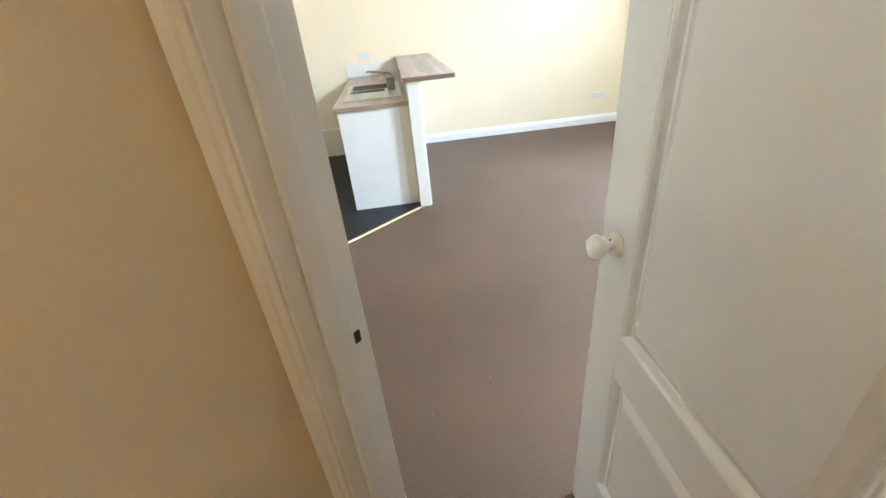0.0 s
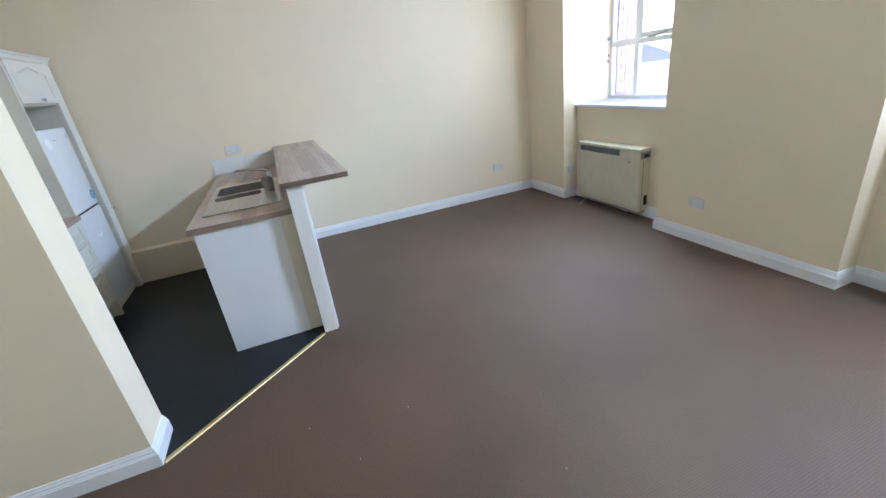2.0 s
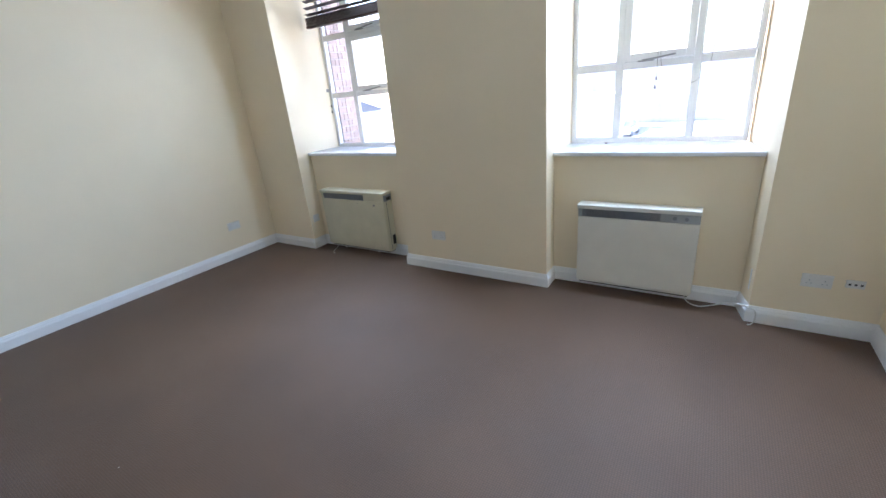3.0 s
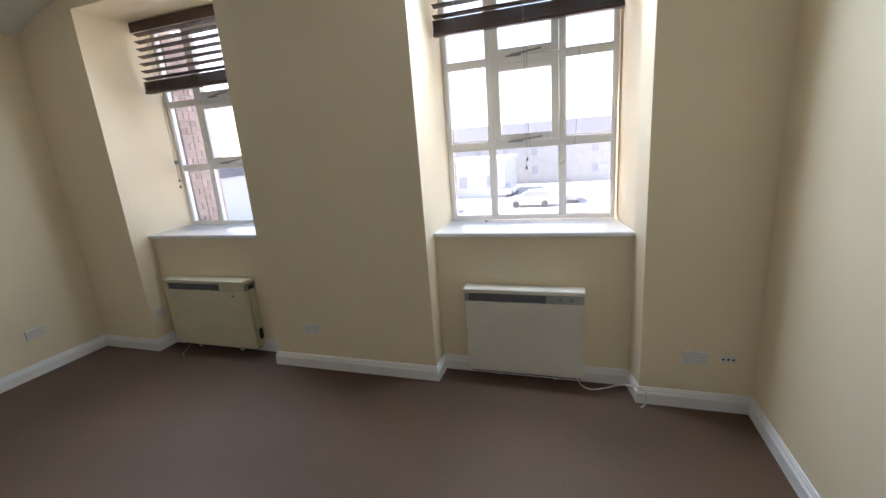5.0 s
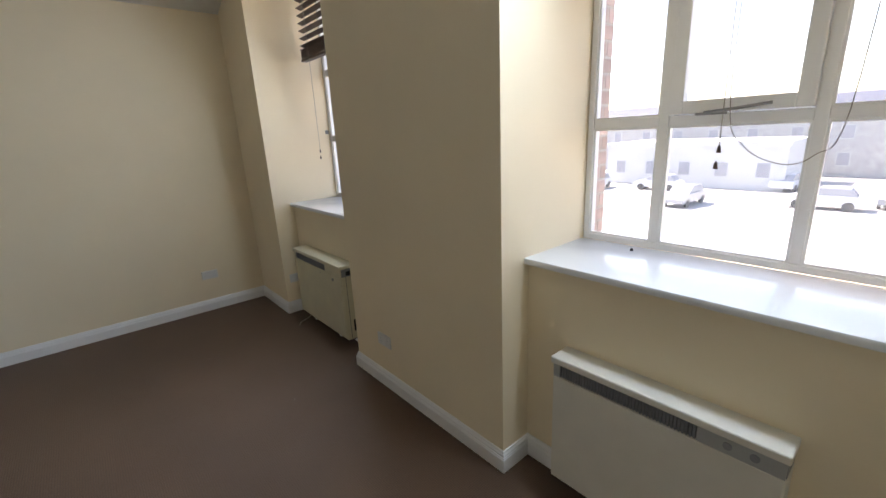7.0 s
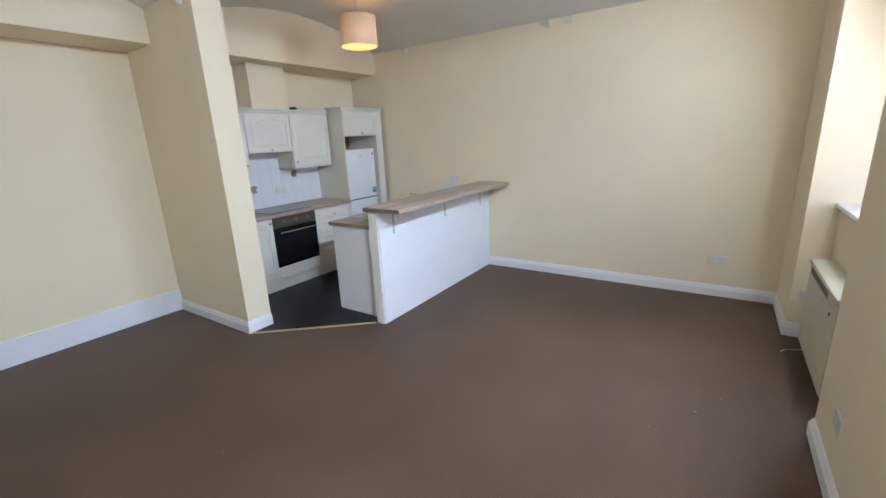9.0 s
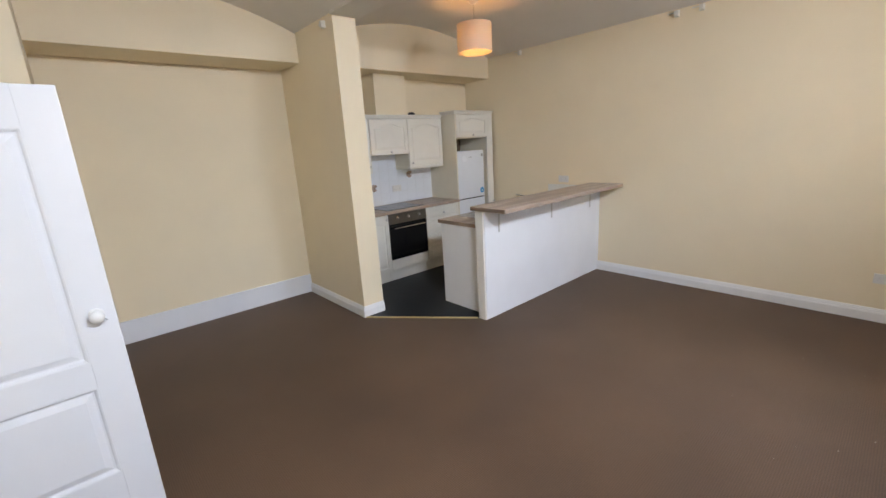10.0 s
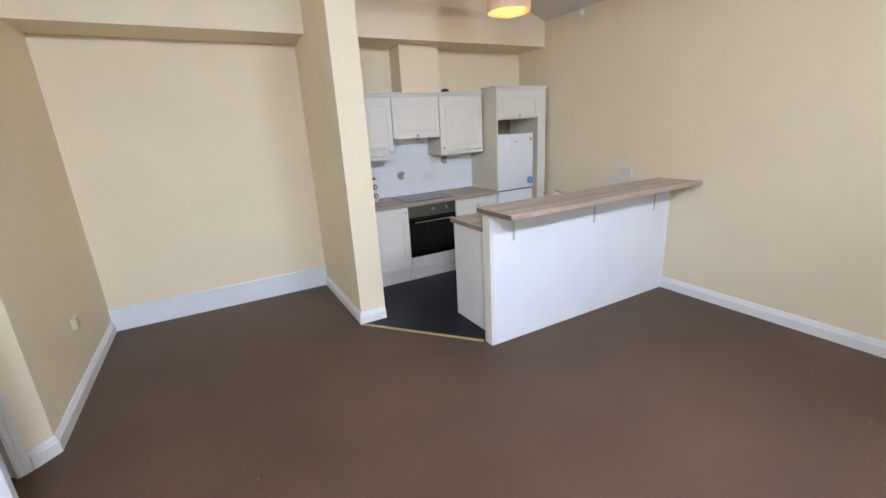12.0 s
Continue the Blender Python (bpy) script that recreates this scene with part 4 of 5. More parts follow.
def oven():
    y0, y1 = 0.863, 1.459
    o = thing("oven", (-0.98, (y0 + y1) / 2, 0.15), "built-under oven with black glass door and steel fascia", "oven")
    part("body", box(WEST + 0.03, FX - 0.012, y0 + 0.01, y1 - 0.01, 0.285, 0.870), BLACK, o)
    part("fascia", box(FX - 0.012, FX + 0.012, y0 + 0.003, y1 - 0.003, 0.742, 0.872, 0.003), OVEN_STEEL, o, "brownish brushed steel control fascia")
    for k in range(3):
        y = y0 + 0.13 + k * 0.17
        kb = part("control_knob", lathe([(0.022, 0.0), (0.022, 0.004), (0.016, 0.006), (0.014, 0.022), (0.0, 0.023)], (FX + 0.012, y, 0.812), "X", 18), OVEN_STEEL, o, smooth=True)
        part("pointer", box(FX + 0.034, FX + 0.0365, y - 0.002, y + 0.002, 0.800, 0.826), PLASTIC, kb)
    d = part("oven_door", box(FX - 0.012, FX + 0.010, y0 + 0.003, y1 - 0.003, 0.290, 0.736, 0.004), BLACK_GLASS, o, "black glass oven door")
    hb = tube([(FX + 0.045, y0 + 0.05, 0.690), (FX + 0.045, y1 - 0.05, 0.690)], 0.009, 12, smooth_steps=1)
    for y in (y0 + 0.08, y1 - 0.08):
        tube([(FX + 0.008, y, 0.690), (FX + 0.045, y, 0.690)], 0.006, 8, hb, 1)
    part("handle", hb, CHROME, d, "steel bar handle", smooth=True)
    part("lower_panel", box(FX - 0.020, FX, y0 + 0.002, y1 - 0.002, 0.150, 0.286, 0.003), CABINET, o, "cream panel under the oven")
    part("plinth", box(FX - 0.075, FX - 0.060, y0, y1, 0.0045, 0.145), CABINET, o)
    part("housing", box(WEST + 0.03, FX - 0.021, y0 + 0.002, y1 - 0.002, 0.145, 0.283), CARCASS, o)


oven()
w = thing("worktop", (-0.96, 1.16, 0.875), "wood-block laminate worktop along the kitchen wall", "worktop")
part("top", box(WEST + 0.002, FX + 0.032, PART_N + 0.003, 2.064, 0.8755, 0.912, 0.006), WORKTOP, w, smooth=True)
part("front_edge", box(FX + 0.031, FX + 0.0335, PART_N + 0.004, 2.062, 0.879, 0.909), EDGE, w)
h = thing("hob", (-0.96, 1.16, 0.912), "black glass electric hob set on the worktop", "hob")
part("glass", box(-1.195, -0.715, 0.872, 1.452, 0.9125, 0.918, 0.002), BLACK_GLASS, h)
for x, y, r in ((-1.08, 1.02, 0.09), (-1.08, 1.30, 0.075), (-0.84, 1.02, 0.075), (-0.84, 1.30, 0.09)):
    part("cooking_zone", lathe([(r, 0.0), (r, 0.0006), (r - 0.004, 0.0006), (r - 0.004, 0.0), (r, 0.0)], (x, y, 0.9181), seg=32), GRILLE, h)


def wall_unit(y0, y1, z0, label, handle, pelmet):
    c = thing("wall_cabinet", ((WEST + UX) / 2, (y0 + y1) / 2, z0), label, "cabinet", "kitchen wall cabinets")
    part("carcass", box(WEST + 0.001, UX - 0.021, y0 + 0.001, y1 - 0.001, z0, 2.018), CARCASS, c)
    front_door(c, "door", y0, y1, z0, 2.018, UX, 0.05, handle)
    if pelmet:
        part("pelmet", box(UX - 0.05, UX + 0.006, y0 + 0.001, y1 - 0.001, z0 - 0.042, z0 - 0.001, 0.004), CABINET, c)
        part("pelmet", box(WEST + 0.001, UX - 0.051, y0 + 0.001, y0 + 0.02, z0 - 0.042, z0 - 0.001, 0.002), CARCASS, c)
    return c


wall_unit(PART_N + 0.004, 0.857, 1.415, "cream wall cabinet with arched panel door", (0.815, 1.455), True)
wall_unit(0.859, 1.437, 1.580, "short cream wall cabinet above the hob", (1.148, 1.612), False)
wall_unit(1.439, 2.030, 1.415, "cream wall cabinet beside the tall unit", (1.480, 1.455), True)
CORNICE = [(0.0, 0.0), (0.004, 0.0), (0.010, 0.012), (0.014, 0.026), (0.030, 0.036), (0.032, 0.046), (0.0, 0.046)]
b = moulding([(UX, 2.032), (UX, PART_N + 0.002)], CORNICE, None, 2.0185)
box(UX - 0.06, UX - 0.0005, PART_N + 0.002, 2.032, 2.0185, 2.062, 0.0, b)
solid("cornice", b, CABINET, "cream moulded cornice along the wall cabinets", "cornice")


def tall_unit():
    y0, y1, x = 2.067, NORTH - 0.050, -0.695
    t = thing("tall_cabinet", (-0.98, (y0 + y1) / 2, 0.004), "tall cream cabinet housing the fridge freezer", "cabinet")
    part("side", box(WEST + 0.001, x, y0, y0 + 0.019, 0.0045, 2.055), CARCASS, t)
    part("side", box(WEST + 0.001, x - 0.02, 2.700, 2.718, 0.0045, 2.055), CARCASS, t)
    f = part("filler_panel", box(x - 0.02, x, 2.697, y1, 0.0045, 2.055, 0.002), CABINET, t)
    knob(f, x, 2.80, 0.80)
    part("shelf", box(WEST + 0.001, x - 0.022, y0 + 0.019, 2.700, 1.735, 1.752), CARCASS, t)
    part("top", box(WEST + 0.001, x - 0.022, y0 + 0.019, 2.700, 2.037, 2.055), CARCASS, t)
    part("back", box(WEST + 0.001, WEST + 0.006, y0 + 0.019, 2.700, 0.0045, 1.735), BOARD, t, "bare brown back board")
    front_door(t, "door", y0 + 0.019, 2.697, 1.748, 2.053, x, 0.04, (2.395, 1.775), 0.045)
    part("plinth", box(x - 0.075, x - 0.06, y0 + 0.019, 2.700, 0.0045, 0.10), CABINET, t)
    c = moulding([(x, y1), (x, y0), (WEST + 0.30, y0)][::1], CORNICE, None, 2.055)
    box(WEST + 0.31, x - 0.001, y0 + 0.001, y1, 2.0555, 2.098, 0.0, c)
    part("cornice", c, CABINET, t)


tall_unit()


def fridge():
    y0, y1, xf = 2.100, 2.640, -0.715
    f = thing("fridge_freezer", (-0.98, (y0 + y1) / 2, 0.004), "white fridge freezer with blue energy sticker in its housing", "fridge freezer")
    part("body", box(WEST + 0.04, xf - 0.05, y0, y1, 0.03, 1.560, 0.004), FRIDGE, f)
    up = part("fridge_door", box(xf - 0.048, xf, y0, y1, 0.893, 1.562, 0.012, seg=3), FRIDGE, f, smooth=True)
    part("freezer_door", box(xf - 0.048, xf, y0, y1, 0.10, 0.882, 0.012, seg=3), FRIDGE, f, smooth=True)
    part("gasket", box(xf - 0.055, xf - 0.010, y0 + 0.006, y1 - 0.006, 0.870, 0.905), DARK, f)
    part("sticker", lathe([(0.0, -0.0005), (0.043, -0.0005), (0.043, 0.0008), (0.0, 0.0008)], (xf, 2.585, 0.985), "X", 28), STICKER, up, "round blue sticker")
    for k, w in ((0, 0.03), (1, 0.022), (2, 0.026)):
        part("sticker_print", box(xf + 0.0008, xf + 0.0013, 2.585 - w / 2, 2.585 + w / 2, 0.995 - k * 0.013, 1.0 - k * 0.013), PLASTIC, up)
    part("badge", box(xf - 0.001, xf + 0.001, 2.33, 2.39, 1.468, 1.476), GRILLE_GREY, up)
    part("logo_sticker", lathe([(0.0, -0.0005), (0.022, -0.0005), (0.022, 0.0008), (0.0, 0.0008)], (xf, 2.60, 1.49), "X", 20), GRILLE_GREY, up)
    for y in (y0 + 0.05, y1 - 0.05):
        part("foot", lathe([(0.0, 0.0), (0.02, 0.0), (0.02, 0.03), (0.0, 0.03)], (-0.80, y, 0.004), seg=12), BLACK, f)


fridge()

def dial_box():
    g = thing("kitchen_appliance", (-1.12, 0.57, 0.912), "small white kitchen appliance with two grey dials on worktop", "appliance")
    part("body", box(-1.20, -1.03, 0.47, 0.668, 0.9125, 1.165, 0.012, seg=3), PLASTIC, g, smooth=True)
    part("top_band", box(-1.19, -1.04, 0.48, 0.658, 1.1655, 1.178, 0.004), BLACK, g)
    for z in (0.985, 1.085):
        dl = part("dial", lathe([(0.030, 0.0), (0.030, 0.010), (0.022, 0.016), (0.0, 0.017)], (-1.0305, 0.628, z), "X", 20), GRILLE, g, smooth=True)
        part("dial_cap", lathe([(0.012, 0.017), (0.012, 0.022), (0.0, 0.023)], (-1.0305, 0.628, z), "X", 14), PLASTIC, dl)


dial_box()

# extractor duct boxing, and a black bit lying on the cabinets
b = box(WEST, -1.0, 1.030, 1.512, 2.0195, 2.553, 0.003)
solid("duct_boxing", b, WALL, "cream painted duct boxing on the wall cabinets", "boxing", "structure")
b = lathe([(0.0, 0.0), (0.045, 0.0), (0.047, 0.02), (0.035, 0.034), (0.015, 0.038), (0.0, 0.038)], (-0.965, 1.55, 2.0625), seg=20)
solid("black_cap", b, BLACK, "small black domed plastic cap lying on cabinets", "cap", smooth=True)

# ---- bar and sink ----
BX0, BX1 = 0.885, 0.985
bar = thing("bar_wall", (0.935, 1.81, 0.0), "low white half wall carrying the breakfast bar", "half wall", kind="structure")
part("core", box(BX0, BX1 - 0.006, 0.752, NORTH, 0.0005, 1.062, 0.003), POST, bar, "off-white painted end and inner side")
part("facing", box(BX1 - 0.006, BX1 + 0.004, 0.768, NORTH - 0.001, 0.004, 1.061, 0.002), MATT_WHITE, bar, "white painted facing panel")
t = thing("breakfast_bar", (1.06, 1.8, 1.064), "wood-block laminate breakfast bar on the half wall", "breakfast bar")
part("top", box(0.852, 1.274, 0.722, NORTH - 0.004, 1.0635, 1.102, 0.007, seg=3), WORKTOP, t, smooth=True)
part("end_strip", box(0.860, 1.267, 0.7205, 0.7225, 1.068, 1.098), EDGE_WOOD, t, "darker laminated end edge")
part("edge_strip", box(1.2735, 1.2755, 0.730, NORTH - 0.005, 1.068, 1.098), EDGE, t, "pale laminated long edge")


def bracket(y):
    k = thing("shelf_bracket", (BX1 + 0.02, y, 0.83), "thin white metal bracket under the breakfast bar", "bracket", "brackets under the bar")
    part("upright", box(BX1 + 0.0042, BX1 + 0.008, y - 0.011, y + 0.011, 0.835, 1.0625, 0.001), BRACKET, k)
    part("arm", box(BX1 + 0.008, BX1 + 0.20, y - 0.011, y + 0.011, 1.059, 1.0630, 0.0005), BRACKET, k)
    for z in (0.85, 0.93):
        part("screw", lathe([(0.0, 0.0), (0.005, 0.0), (0.004, 0.002), (0.0, 0.002)], (BX1 + 0.008, y, z), "X", 10), STEEL, k)


for y in (0.965, 1.830, 2.628):
    bracket(y)


def sink_unit():
    c = thing("sink_cabinet", (0.59, 1.85, 0.004), "white sink cabinet with plain end panel beside half wall", "cabinet")
    part("end_panel", box(0.296, 0.800, 0.850, 0.868, 0.0045, 0.874, 0.001), PANEL, c)
    part("filler", box(0.800, BX0 - 0.001, 0.856, 0.872, 0.0045, 0.874), CARCASS, c)
    part("carcass", box(0.322, BX0 - 0.004, 0.869, NORTH - 0.115, 0.145, 0.70), CARCASS, c)
    part("front_rail", box(0.322, 0.340, 0.869, NORTH - 0.115, 0.70, 0.874), CARCASS, c)
    part("plinth", box(0.370, 0.385, 0.869, NORTH - 0.115, 0.0045, 0.145), CABINET, c)
    n = 4
    for i in range(n):
        y0 = 0.872 + i * 0.47
        d = part("door", box(0.300, 0.320, y0 + 0.002, y0 + 0.466, 0.150, 0.868, 0.003), CABINET, c)
        part("knob", lathe([(0.006, 0.0), (0.005, -0.012), (0.014, -0.02), (0.010, -0.03), (0.0, -0.032)], (0.300, y0 + 0.06, 0.80), "X", 12), STEEL, d, smooth=True)


sink_unit()

SX0, SX1, SY0, SY1 = 0.335, 0.835, 1.080, 2.080       # sink outline
BOWLS = [(0.365, 0.745, 1.665, 2.010), (0.365, 0.70, 1.480, 1.640)]
w = thing("worktop", (0.58, 1.85, 0.875), "wood-block laminate worktop round the sink", "worktop")
cut = (SX0 + 0.012, SX1 - 0.012, SY0 + 0.012, SY1 - 0.012)
b = prism([(0.268, 0.832), (BX0 - 0.001, 0.832), (BX0 - 0.001, cut[2]), (0.268, cut[2])], 0.8755, 0.912)
prism([(0.268, cut[3]), (BX0 - 0.001, cut[3]), (BX0 - 0.001, NORTH - 0.003), (0.268, NORTH - 0.003)], 0.8755, 0.912, b)
prism([(0.268, cut[2]), (cut[0], cut[2]), (cut[0], cut[3]), (0.268, cut[3])], 0.8755, 0.912, b)
prism([(cut[1], cut[2]), (BX0 - 0.001, cut[2]), (BX0 - 0.001, cut[3]), (cut[1], cut[3])], 0.8755, 0.912, b)
part("top", b, WORKTOP, w)
part("end_strip", box(0.270, BX0 - 0.002, 0.8300, 0.8322, 0.878, 0.910), EDGE_WOOD, w, "darker laminated end edge")


def rounded(x0, x1, y0, y1, r, n=5):
    pts = []
    for cx, cy, a0 in ((x1 - r, y1 - r, 0), (x0 + r, y1 - r, 90), (x0 + r, y0 + r, 180), (x1 - r, y0 + r, 270)):
        for i in range(n + 1):
            a = radians(a0 + 90 * i / n)
            pts.append((cx + r * math.cos(a), cy + r * math.sin(a)))
    return pts


def sink():
    s = thing("sink", (0.585, 1.58, 0.912), "stainless steel one-and-a-half bowl sink with drainer", "sink")
    # deck with the two bowls cut out, and a raised rim
    deck = bmesh.new()
    zt = 0.9165
    a, c = BOWLS
    edges = []
    for loop in (rounded(SX0, SX1, SY0, SY1, 0.03), rounded(*a, 0.045), rounded(*c, 0.045)):
        vs = [deck.verts.new((x, y, 0.9125)) for x, y in loop]
        edges += [deck.edges.new((vs[i], vs[(i + 1) % len(vs)])) for i in range(len(vs))]
    bmesh.ops.triangle_fill(deck, edges=edges, use_beauty=True)
    up = bmesh.ops.extrude_face_region(deck, geom=list(deck.faces))["geom"]
    bmesh.ops.translate(deck, verts=[g for g in up if isinstance(g, bmesh.types.BMVert)], vec=(0, 0, zt - 0.9125))
    part("deck", deck, STEEL, s)
    rim = bmesh.new()
    outer = rounded(SX0 - 0.004, SX1 + 0.004, SY0 - 0.004, SY1 + 0.004, 0.03)
    tube([(x, y, zt) for x, y in outer] + [(*outer[0], zt)], 0.004, 6, rim, 1)
    part("rim", rim, STEEL, s, smooth=True)
    for q, depth in ((a, 0.17), (c, 0.13)):
        b = bmesh.new()
        rings = []
        for inset, z, r in ((0.0, zt + 0.0005, 0.045), (0.006, zt - 0.008, 0.045), (0.014, zt - depth, 0.05), (0.05, zt - depth - 0.012, 0.04)):
            rings.append([b.verts.new((x, y, z)) for x, y in rounded(q[0] + inset, q[1] - inset, q[2] + inset, q[3] - inset, r)])
        for m, k in zip(rings, rings[1:]):
            for i in range(len(m)):
                b.faces.new((m[i], m[(i + 1) % len(m)], k[(i + 1) % len(m)], k[i]))
        b.faces.new(rings[-1])
        bowl = part("bowl", b, SHADED_STEEL, s, smooth=True)
        part("drain", lathe([(0.035, 0.0), (0.035, 0.002), (0.012, 0.003), (0.0, 0.001)], ((q[0] + q[1]) / 2, (q[2] + q[3]) / 2, zt - depth - 0.0115), seg=20), CHROME, bowl, smooth=True)
    for i in range(9):
        x = 0.455 + i * 0.038
        part("drainer_rib", tube([(x, 1.13, zt + 0.0005), (x, 1.42, zt + 0.0005)], 0.0045, 6, smooth_steps=1), STEEL, s, smooth=True)


sink()


def tap():
    x, y, z = 0.780, 1.80, 0.9165
    t = thing("mixer_tap", (x, y, z), "chrome mixer tap with long spout over the sink", "tap")
    part("base", lathe([(0.027, 0.0), (0.027, 0.006), (0.021, 0.012), (0.021, 0.07), (0.019, 0.10), (0.0, 0.102)], (x, y, z)), CHROME, t, smooth=True)
    part("spout", tube([(x, y, z + 0.075), (x - 0.012, y, z + 0.115), (x - 0.05, y + 0.005, z + 0.130), (x - 0.15, y + 0.01, z + 0.142), (x - 0.235, y + 0.012, z + 0.150), (x - 0.245, y + 0.012, z + 0.140)], 0.009, 12), CHROME, t, smooth=True)
    for s in (-1, 1):
        part("lever", tube([(x, y + s * 0.02, z + 0.06), (x, y + s * 0.05, z + 0.075), (x + 0.005, y + s * 0.075, z + 0.085)], 0.007, 10), CHROME, t, smooth=True)


tap()
b = lathe([(0.0, 0.0), (0.036, 0.0), (0.042, 0.10), (0.044, 0.105), (0.040, 0.105), (0.036, 0.02), (0.0, 0.02)], (0.762, 1.52, 0.917), seg=28)
solid("plastic_tumbler", b, TUMBLER, "pale grey plastic tumbler standing by the sink tap", "tumbler", smooth=True)

# upstand of white tiles behind the sink
u = thing("tile_upstand", (0.55, NORTH - 0.004, 0.912), "single row of white tiles behind the sink", "tiles", kind="structure")
part("grout", box(0.245, BX0 - 0.002, NORTH - 0.004, NORTH - 0.0005, 0.9125, 1.065), GROUT, u)
for i in range(4):
    x = 0.246 + i * 0.1505
    part("tile", box(x, min(x + 0.148, BX0 - 0.003), NORTH - 0.010, NORTH - 0.004, 0.914, 1.062, 0.0015, seg=1), UPSTAND, u)

# ---- outside ----
g = prism([(-300, -300), (320, -300), (320, 300), (-300, 300)], -5.2, -4.5)
solid("ground", g, CONCRETE, "pale concrete yard and streets below the window", "ground", "structure")


def far_block(x0, x1, y0, y1, top, mat, label, floors, bays, pitched=True):
    h = thing("building", ((x0 + x1) / 2, (y0 + y1) / 2, -4.5), label, "building", "buildings across the yard")
    wall_top = top - (2.2 if pitched else 0.5)
    part("wall", box(x0, x1, y0, y1, -4.5, wall_top), mat, h)
    if pitched:
        mid = (x0 + x1) / 2
        part("roof", slab([(x0 - 0.4, wall_top), (x1 + 0.4, wall_top), (mid, top)], (0, y0 - 0.3, 0), (1, 0, 0), (0, 0, 1), (0, 1, 0), y1 - y0 + 0.6), SLATE, h)
    else:
        part("parapet", box(x0 - 0.15, x1 + 0.15, y0 - 0.15, y1 + 0.15, wall_top, top), RENDERED, h)
    step = (y1 - y0) / bays
    for i in range(bays):
        for j in range(floors):
            y = y0 + (i + 0.5) * step
            z = -3.4 + j * 2.7
            if z + 1.4 < wall_top:
                wd = part("window", box(x0 - 0.05, x0 + 0.02, y - 0.55, y + 0.55, z, z + 1.4), RENDERED, h)
                part("pane", box(x0 - 0.06, x0 - 0.045, y - 0.48, y + 0.48, z + 0.07, z + 1.33), FAR_GLASS, wd)


far_block(62, 76, -10, 34, 4.1, FAR_BRICK, "long brick building with dark slate roof far off", 3, 11)
far_block(60, 70, -46, -14, 3.6, RENDERED, "pale rendered building with slate roof far off", 3, 8)
far_block(48, 58, 6, 22, -0.2, RENDERED, "low pale flat-roofed workshop across the yard", 1, 5, False)
far_block(20, 34, 26, 44, 2.6, RENDERED, "pale rendered building with slate roof beyond the corner window", 2, 5)
far_block(40, 52, 50, 80, 3.2, FAR_BRICK, "brick building with slate roof beyond the yard", 2, 8)

far_block(66, 78, -30, -21, 15.0, RENDERED, "tall pale flat-roofed tower block far off", 6, 3, False)


def car(x, y, turn, paint, label):
    m = pose(x, y, -4.5, 0, 0, turn)
    c = thing("car", (x, y, -4.5), label, "car", "parked cars in the yard")

    def put(nm, b, mat, parent, smooth=True):
        bmesh.ops.transform(b, matrix=m, verts=b.verts)
        return part(nm, b, mat, parent, smooth=smooth)
    prof = [(-2.05, 0.35), (-2.1, 0.75), (-1.9, 0.95), (-0.9, 1.0), (1.1, 0.98), (1.9, 0.82), (2.1, 0.65), (2.05, 0.35)]
    put("body", slab(prof, (0, -0.85, 0), (1, 0, 0), (0, 0, 1), (0, 1, 0), 1.7), paint, c)
    put("cabin", slab([(-1.7, 0.97), (-1.3, 1.45), (0.2, 1.48), (1.0, 0.98)], (0, -0.72, 0), (1, 0, 0), (0, 0, 1), (0, 1, 0), 1.44), FAR_GLASS, c)
    put("roof", slab([(-1.3, 1.452), (0.2, 1.482), (0.1, 1.51), (-1.2, 1.50)], (0, -0.68, 0), (1, 0, 0), (0, 0, 1), (0, 1, 0), 1.36), paint, c)
    for wx in (-1.3, 1.3):
        for wy in (-0.87, 0.67):
            tyre = put("wheel", lathe([(0.0, 0.0), (0.32, 0.0), (0.32, 0.2), (0.0, 0.2)], (wx, wy, 0.32), "Y", 18), TYRE, c)


spots = random.Random(11)
for i in range(9):
    grey = i % 3 == 0
    car(33 + spots.uniform(0, 20), -15 + i * 4.4 + spots.uniform(-1.2, 1.2), spots.choice((0, 90, 90, 180)) + spots.uniform(-9, 9), CAR_GREY if grey else CAR_PAINT,
        "grey car parked in the yard" if grey else "white car parked in the yard")

# specks of lint on the carpet
b = bmesh.new()
rnd = random.Random(4)
for i in range(34):
    x, y = rnd.uniform(0.2, 3.8), rnd.uniform(-1.8, 2.6)
    if x < 1.1 and y > -0.1:
        continue
    s = rnd.uniform(0.0012, 0.0035)
    lathe([(0.0, 0.0), (s, 0.0005), (s * 0.7, s * 0.7), (0.0, s * 0.8)], (x, y, 0.0005), seg=6, bm=b)
solid("carpet_lint", b, LINT, "tiny pale specks of lint on the carpet", "lint", "stuff")

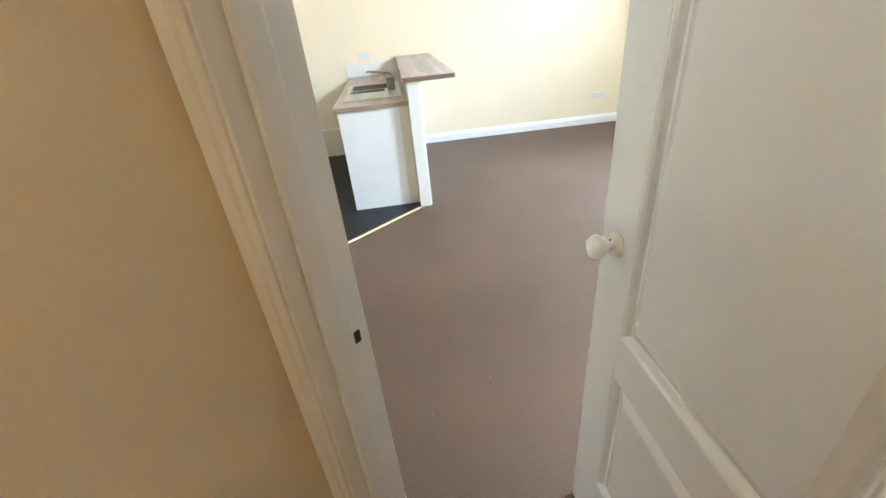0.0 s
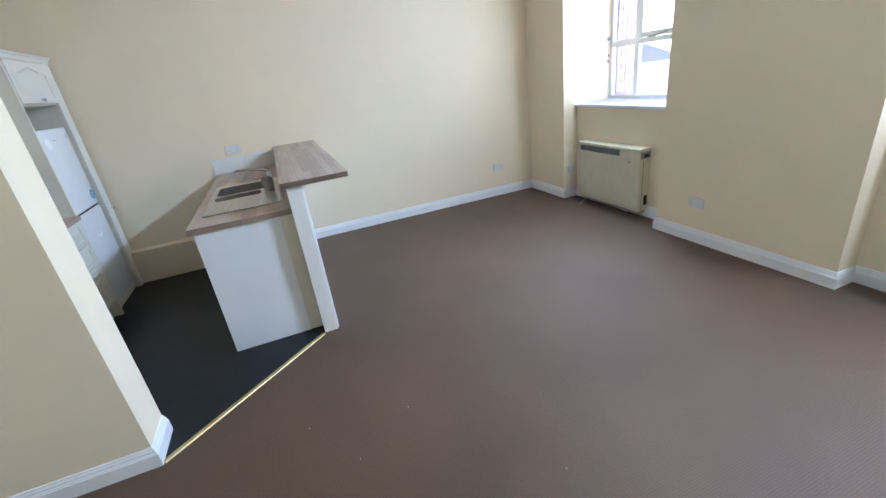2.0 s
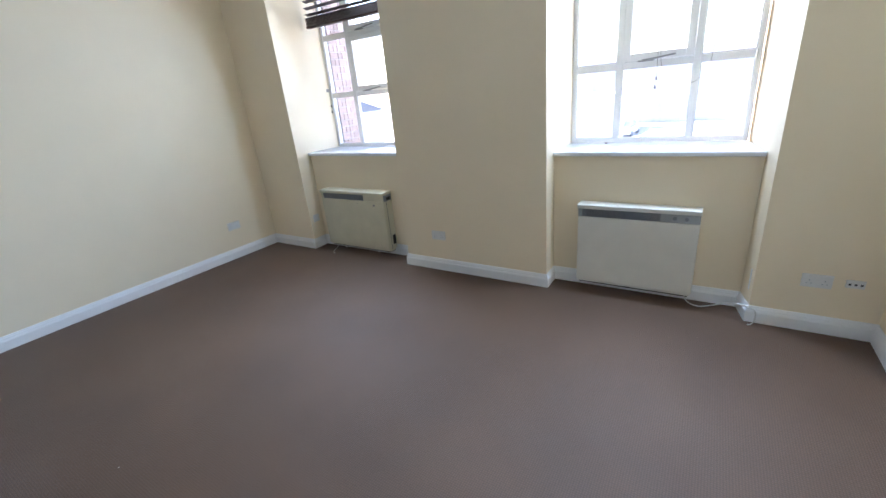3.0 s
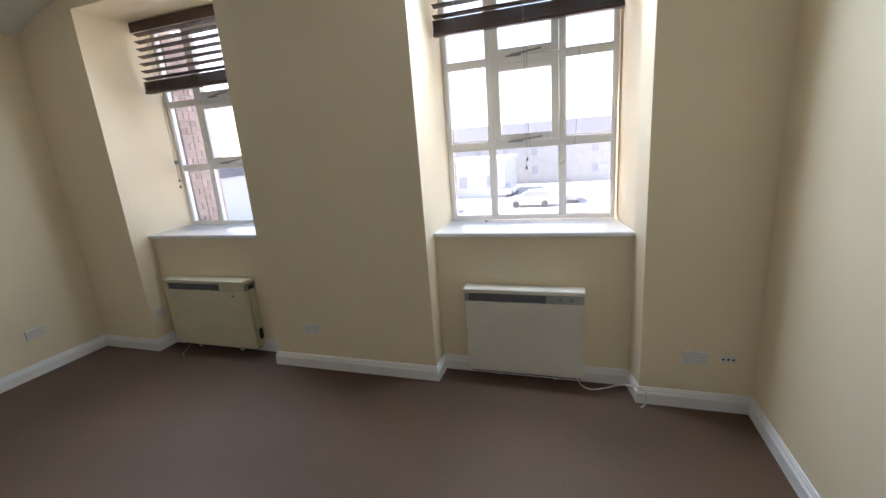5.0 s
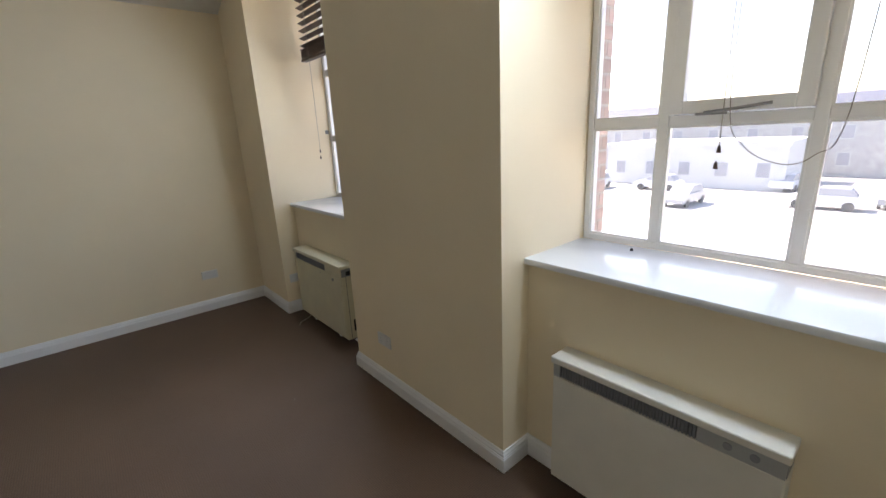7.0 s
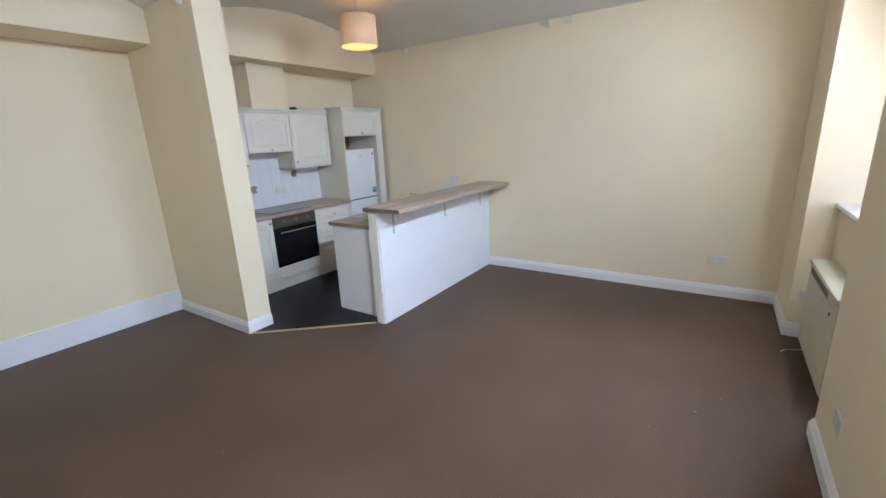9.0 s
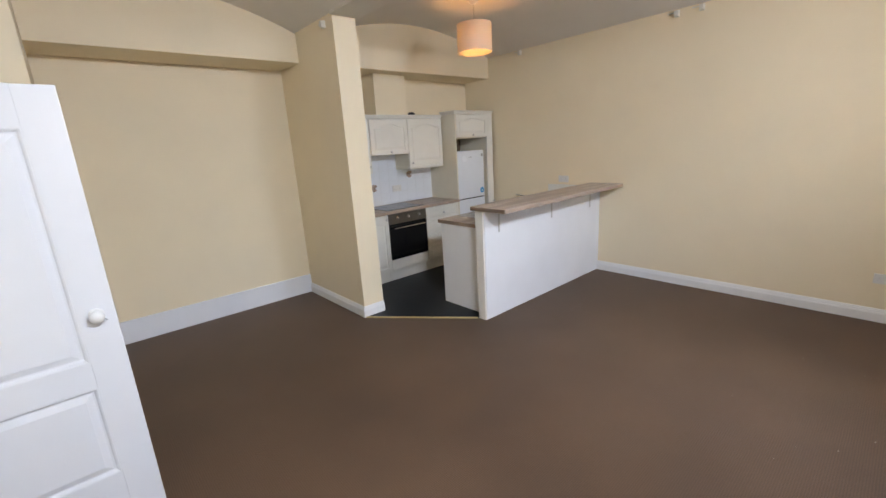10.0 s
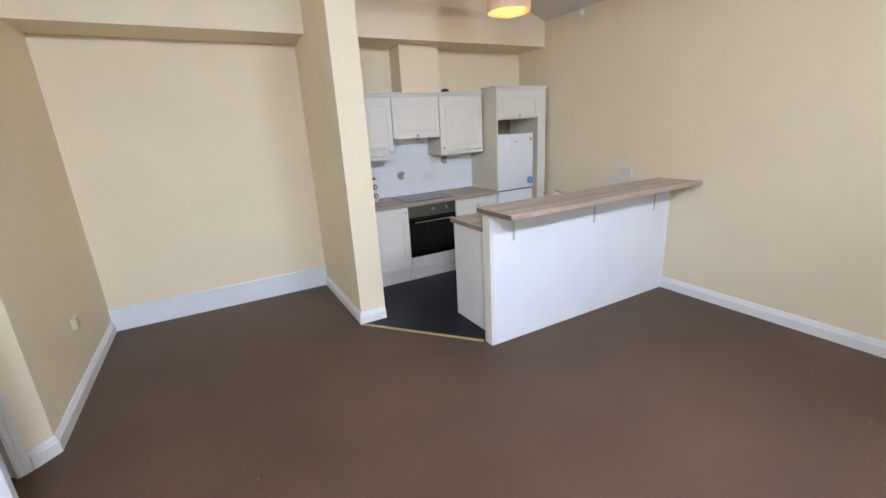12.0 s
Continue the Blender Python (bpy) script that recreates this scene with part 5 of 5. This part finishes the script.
# ---- small pieces: wall tiles and outer bricks ----
tw = thing("wall_tiles", (WEST + 0.002, 1.155, 0.912), "white glazed kitchen wall tiles with two printed fruit tiles", "tiles", kind="structure")
part("grout", box(WEST + 0.0005, WEST + 0.0076, PART_N + 0.002, 2.066, 0.913, 1.60), GROUT, tw)
TS = 0.1515
tile_mesh = None
for j in range(5):
    for i in range(12):
        y0 = 2.064 - (i + 1) * TS
        z0 = 0.914 + j * TS
        if y0 < PART_N - 0.02:
            continue
        if tile_mesh is None:
            tile_mesh = mesh_of("tile", box(0, 0.006, 0, TS - 0.002, 0, TS - 0.002, 0.0012, seg=1), TILE)
        ob = new("tile", tile_mesh)
        ob.parent = tw
        ob.location = Vector((WEST + 0.003, max(y0, PART_N + 0.003), z0)) - ORIGIN[tw]
for y, z in ((1.055, 1.150), (1.660, 1.290)):
    b = bmesh.new()
    for k in range(7):
        a = k * 0.9
        lathe([(0.0, 0.0), (0.022 - 0.001 * k, 0.0), (0.020 - 0.001 * k, 0.0008), (0.0, 0.0008)], (WEST + 0.0091, y + 0.036 * math.cos(a) * (k > 0), z + 0.034 * math.sin(a) * (k > 0)), "X", 10, b)
    part("printed_motif", b, MOTIF, tw, "brown printed fruit motif")

ob_w = thing("outer_brickwork", (4.85, 1.5, 1.0), "red brick outer jambs of the window openings", "brickwork", kind="structure")
for r, lo, hi in ((R1, 0.04, 0.012), (R2, 0.125, -0.002)):
    for y_edge, s in ((r[0] + lo, 1), (r[1] + hi, -1)):
        k = 0.030 if r == R1 else 0.003
        a, c = sorted((y_edge - s * 0.004, y_edge + s * k))
        part("mortar", box(4.735, 5.105 if (r == R1 and s < 0) else 4.85, a, c, 1.0, 2.93), MORTAR, ob_w)
brick_long = mesh_of("brick", box(0, 0.116, 0, 0.022, 0, 0.065, 0.003, seg=1), BRICK)
brick_short = mesh_of("brick", box(0, 0.054, 0, 0.022, 0, 0.065, 0.003, seg=1), BRICK)
for r, lo, hi in ((R1, 0.04, 0.012), (R2, 0.125, -0.002)):
    for y_edge, s in ((r[0] + lo, 1), (r[1] + hi, -1)):
        out = 0.016 if r == R1 else -0.017
        for k in range(25):
            z = 1.005 + k * 0.075
            cols = [(4.738, brick_short), (4.800, brick_short)] if k % 2 else [(4.738, brick_long)]
            if r == R1 and s < 0:
                cols += [(4.862, brick_long), (4.986, brick_long)] if k % 2 else [(4.862, brick_short), (4.924, brick_long), (5.048, brick_short)]
            for x, me in cols:
                ob = new("brick", me)
                ob.parent = ob_w
                ob.location = Vector((x, (y_edge + out) if s > 0 else (y_edge - out - 0.022), z)) - ORIGIN[ob_w]
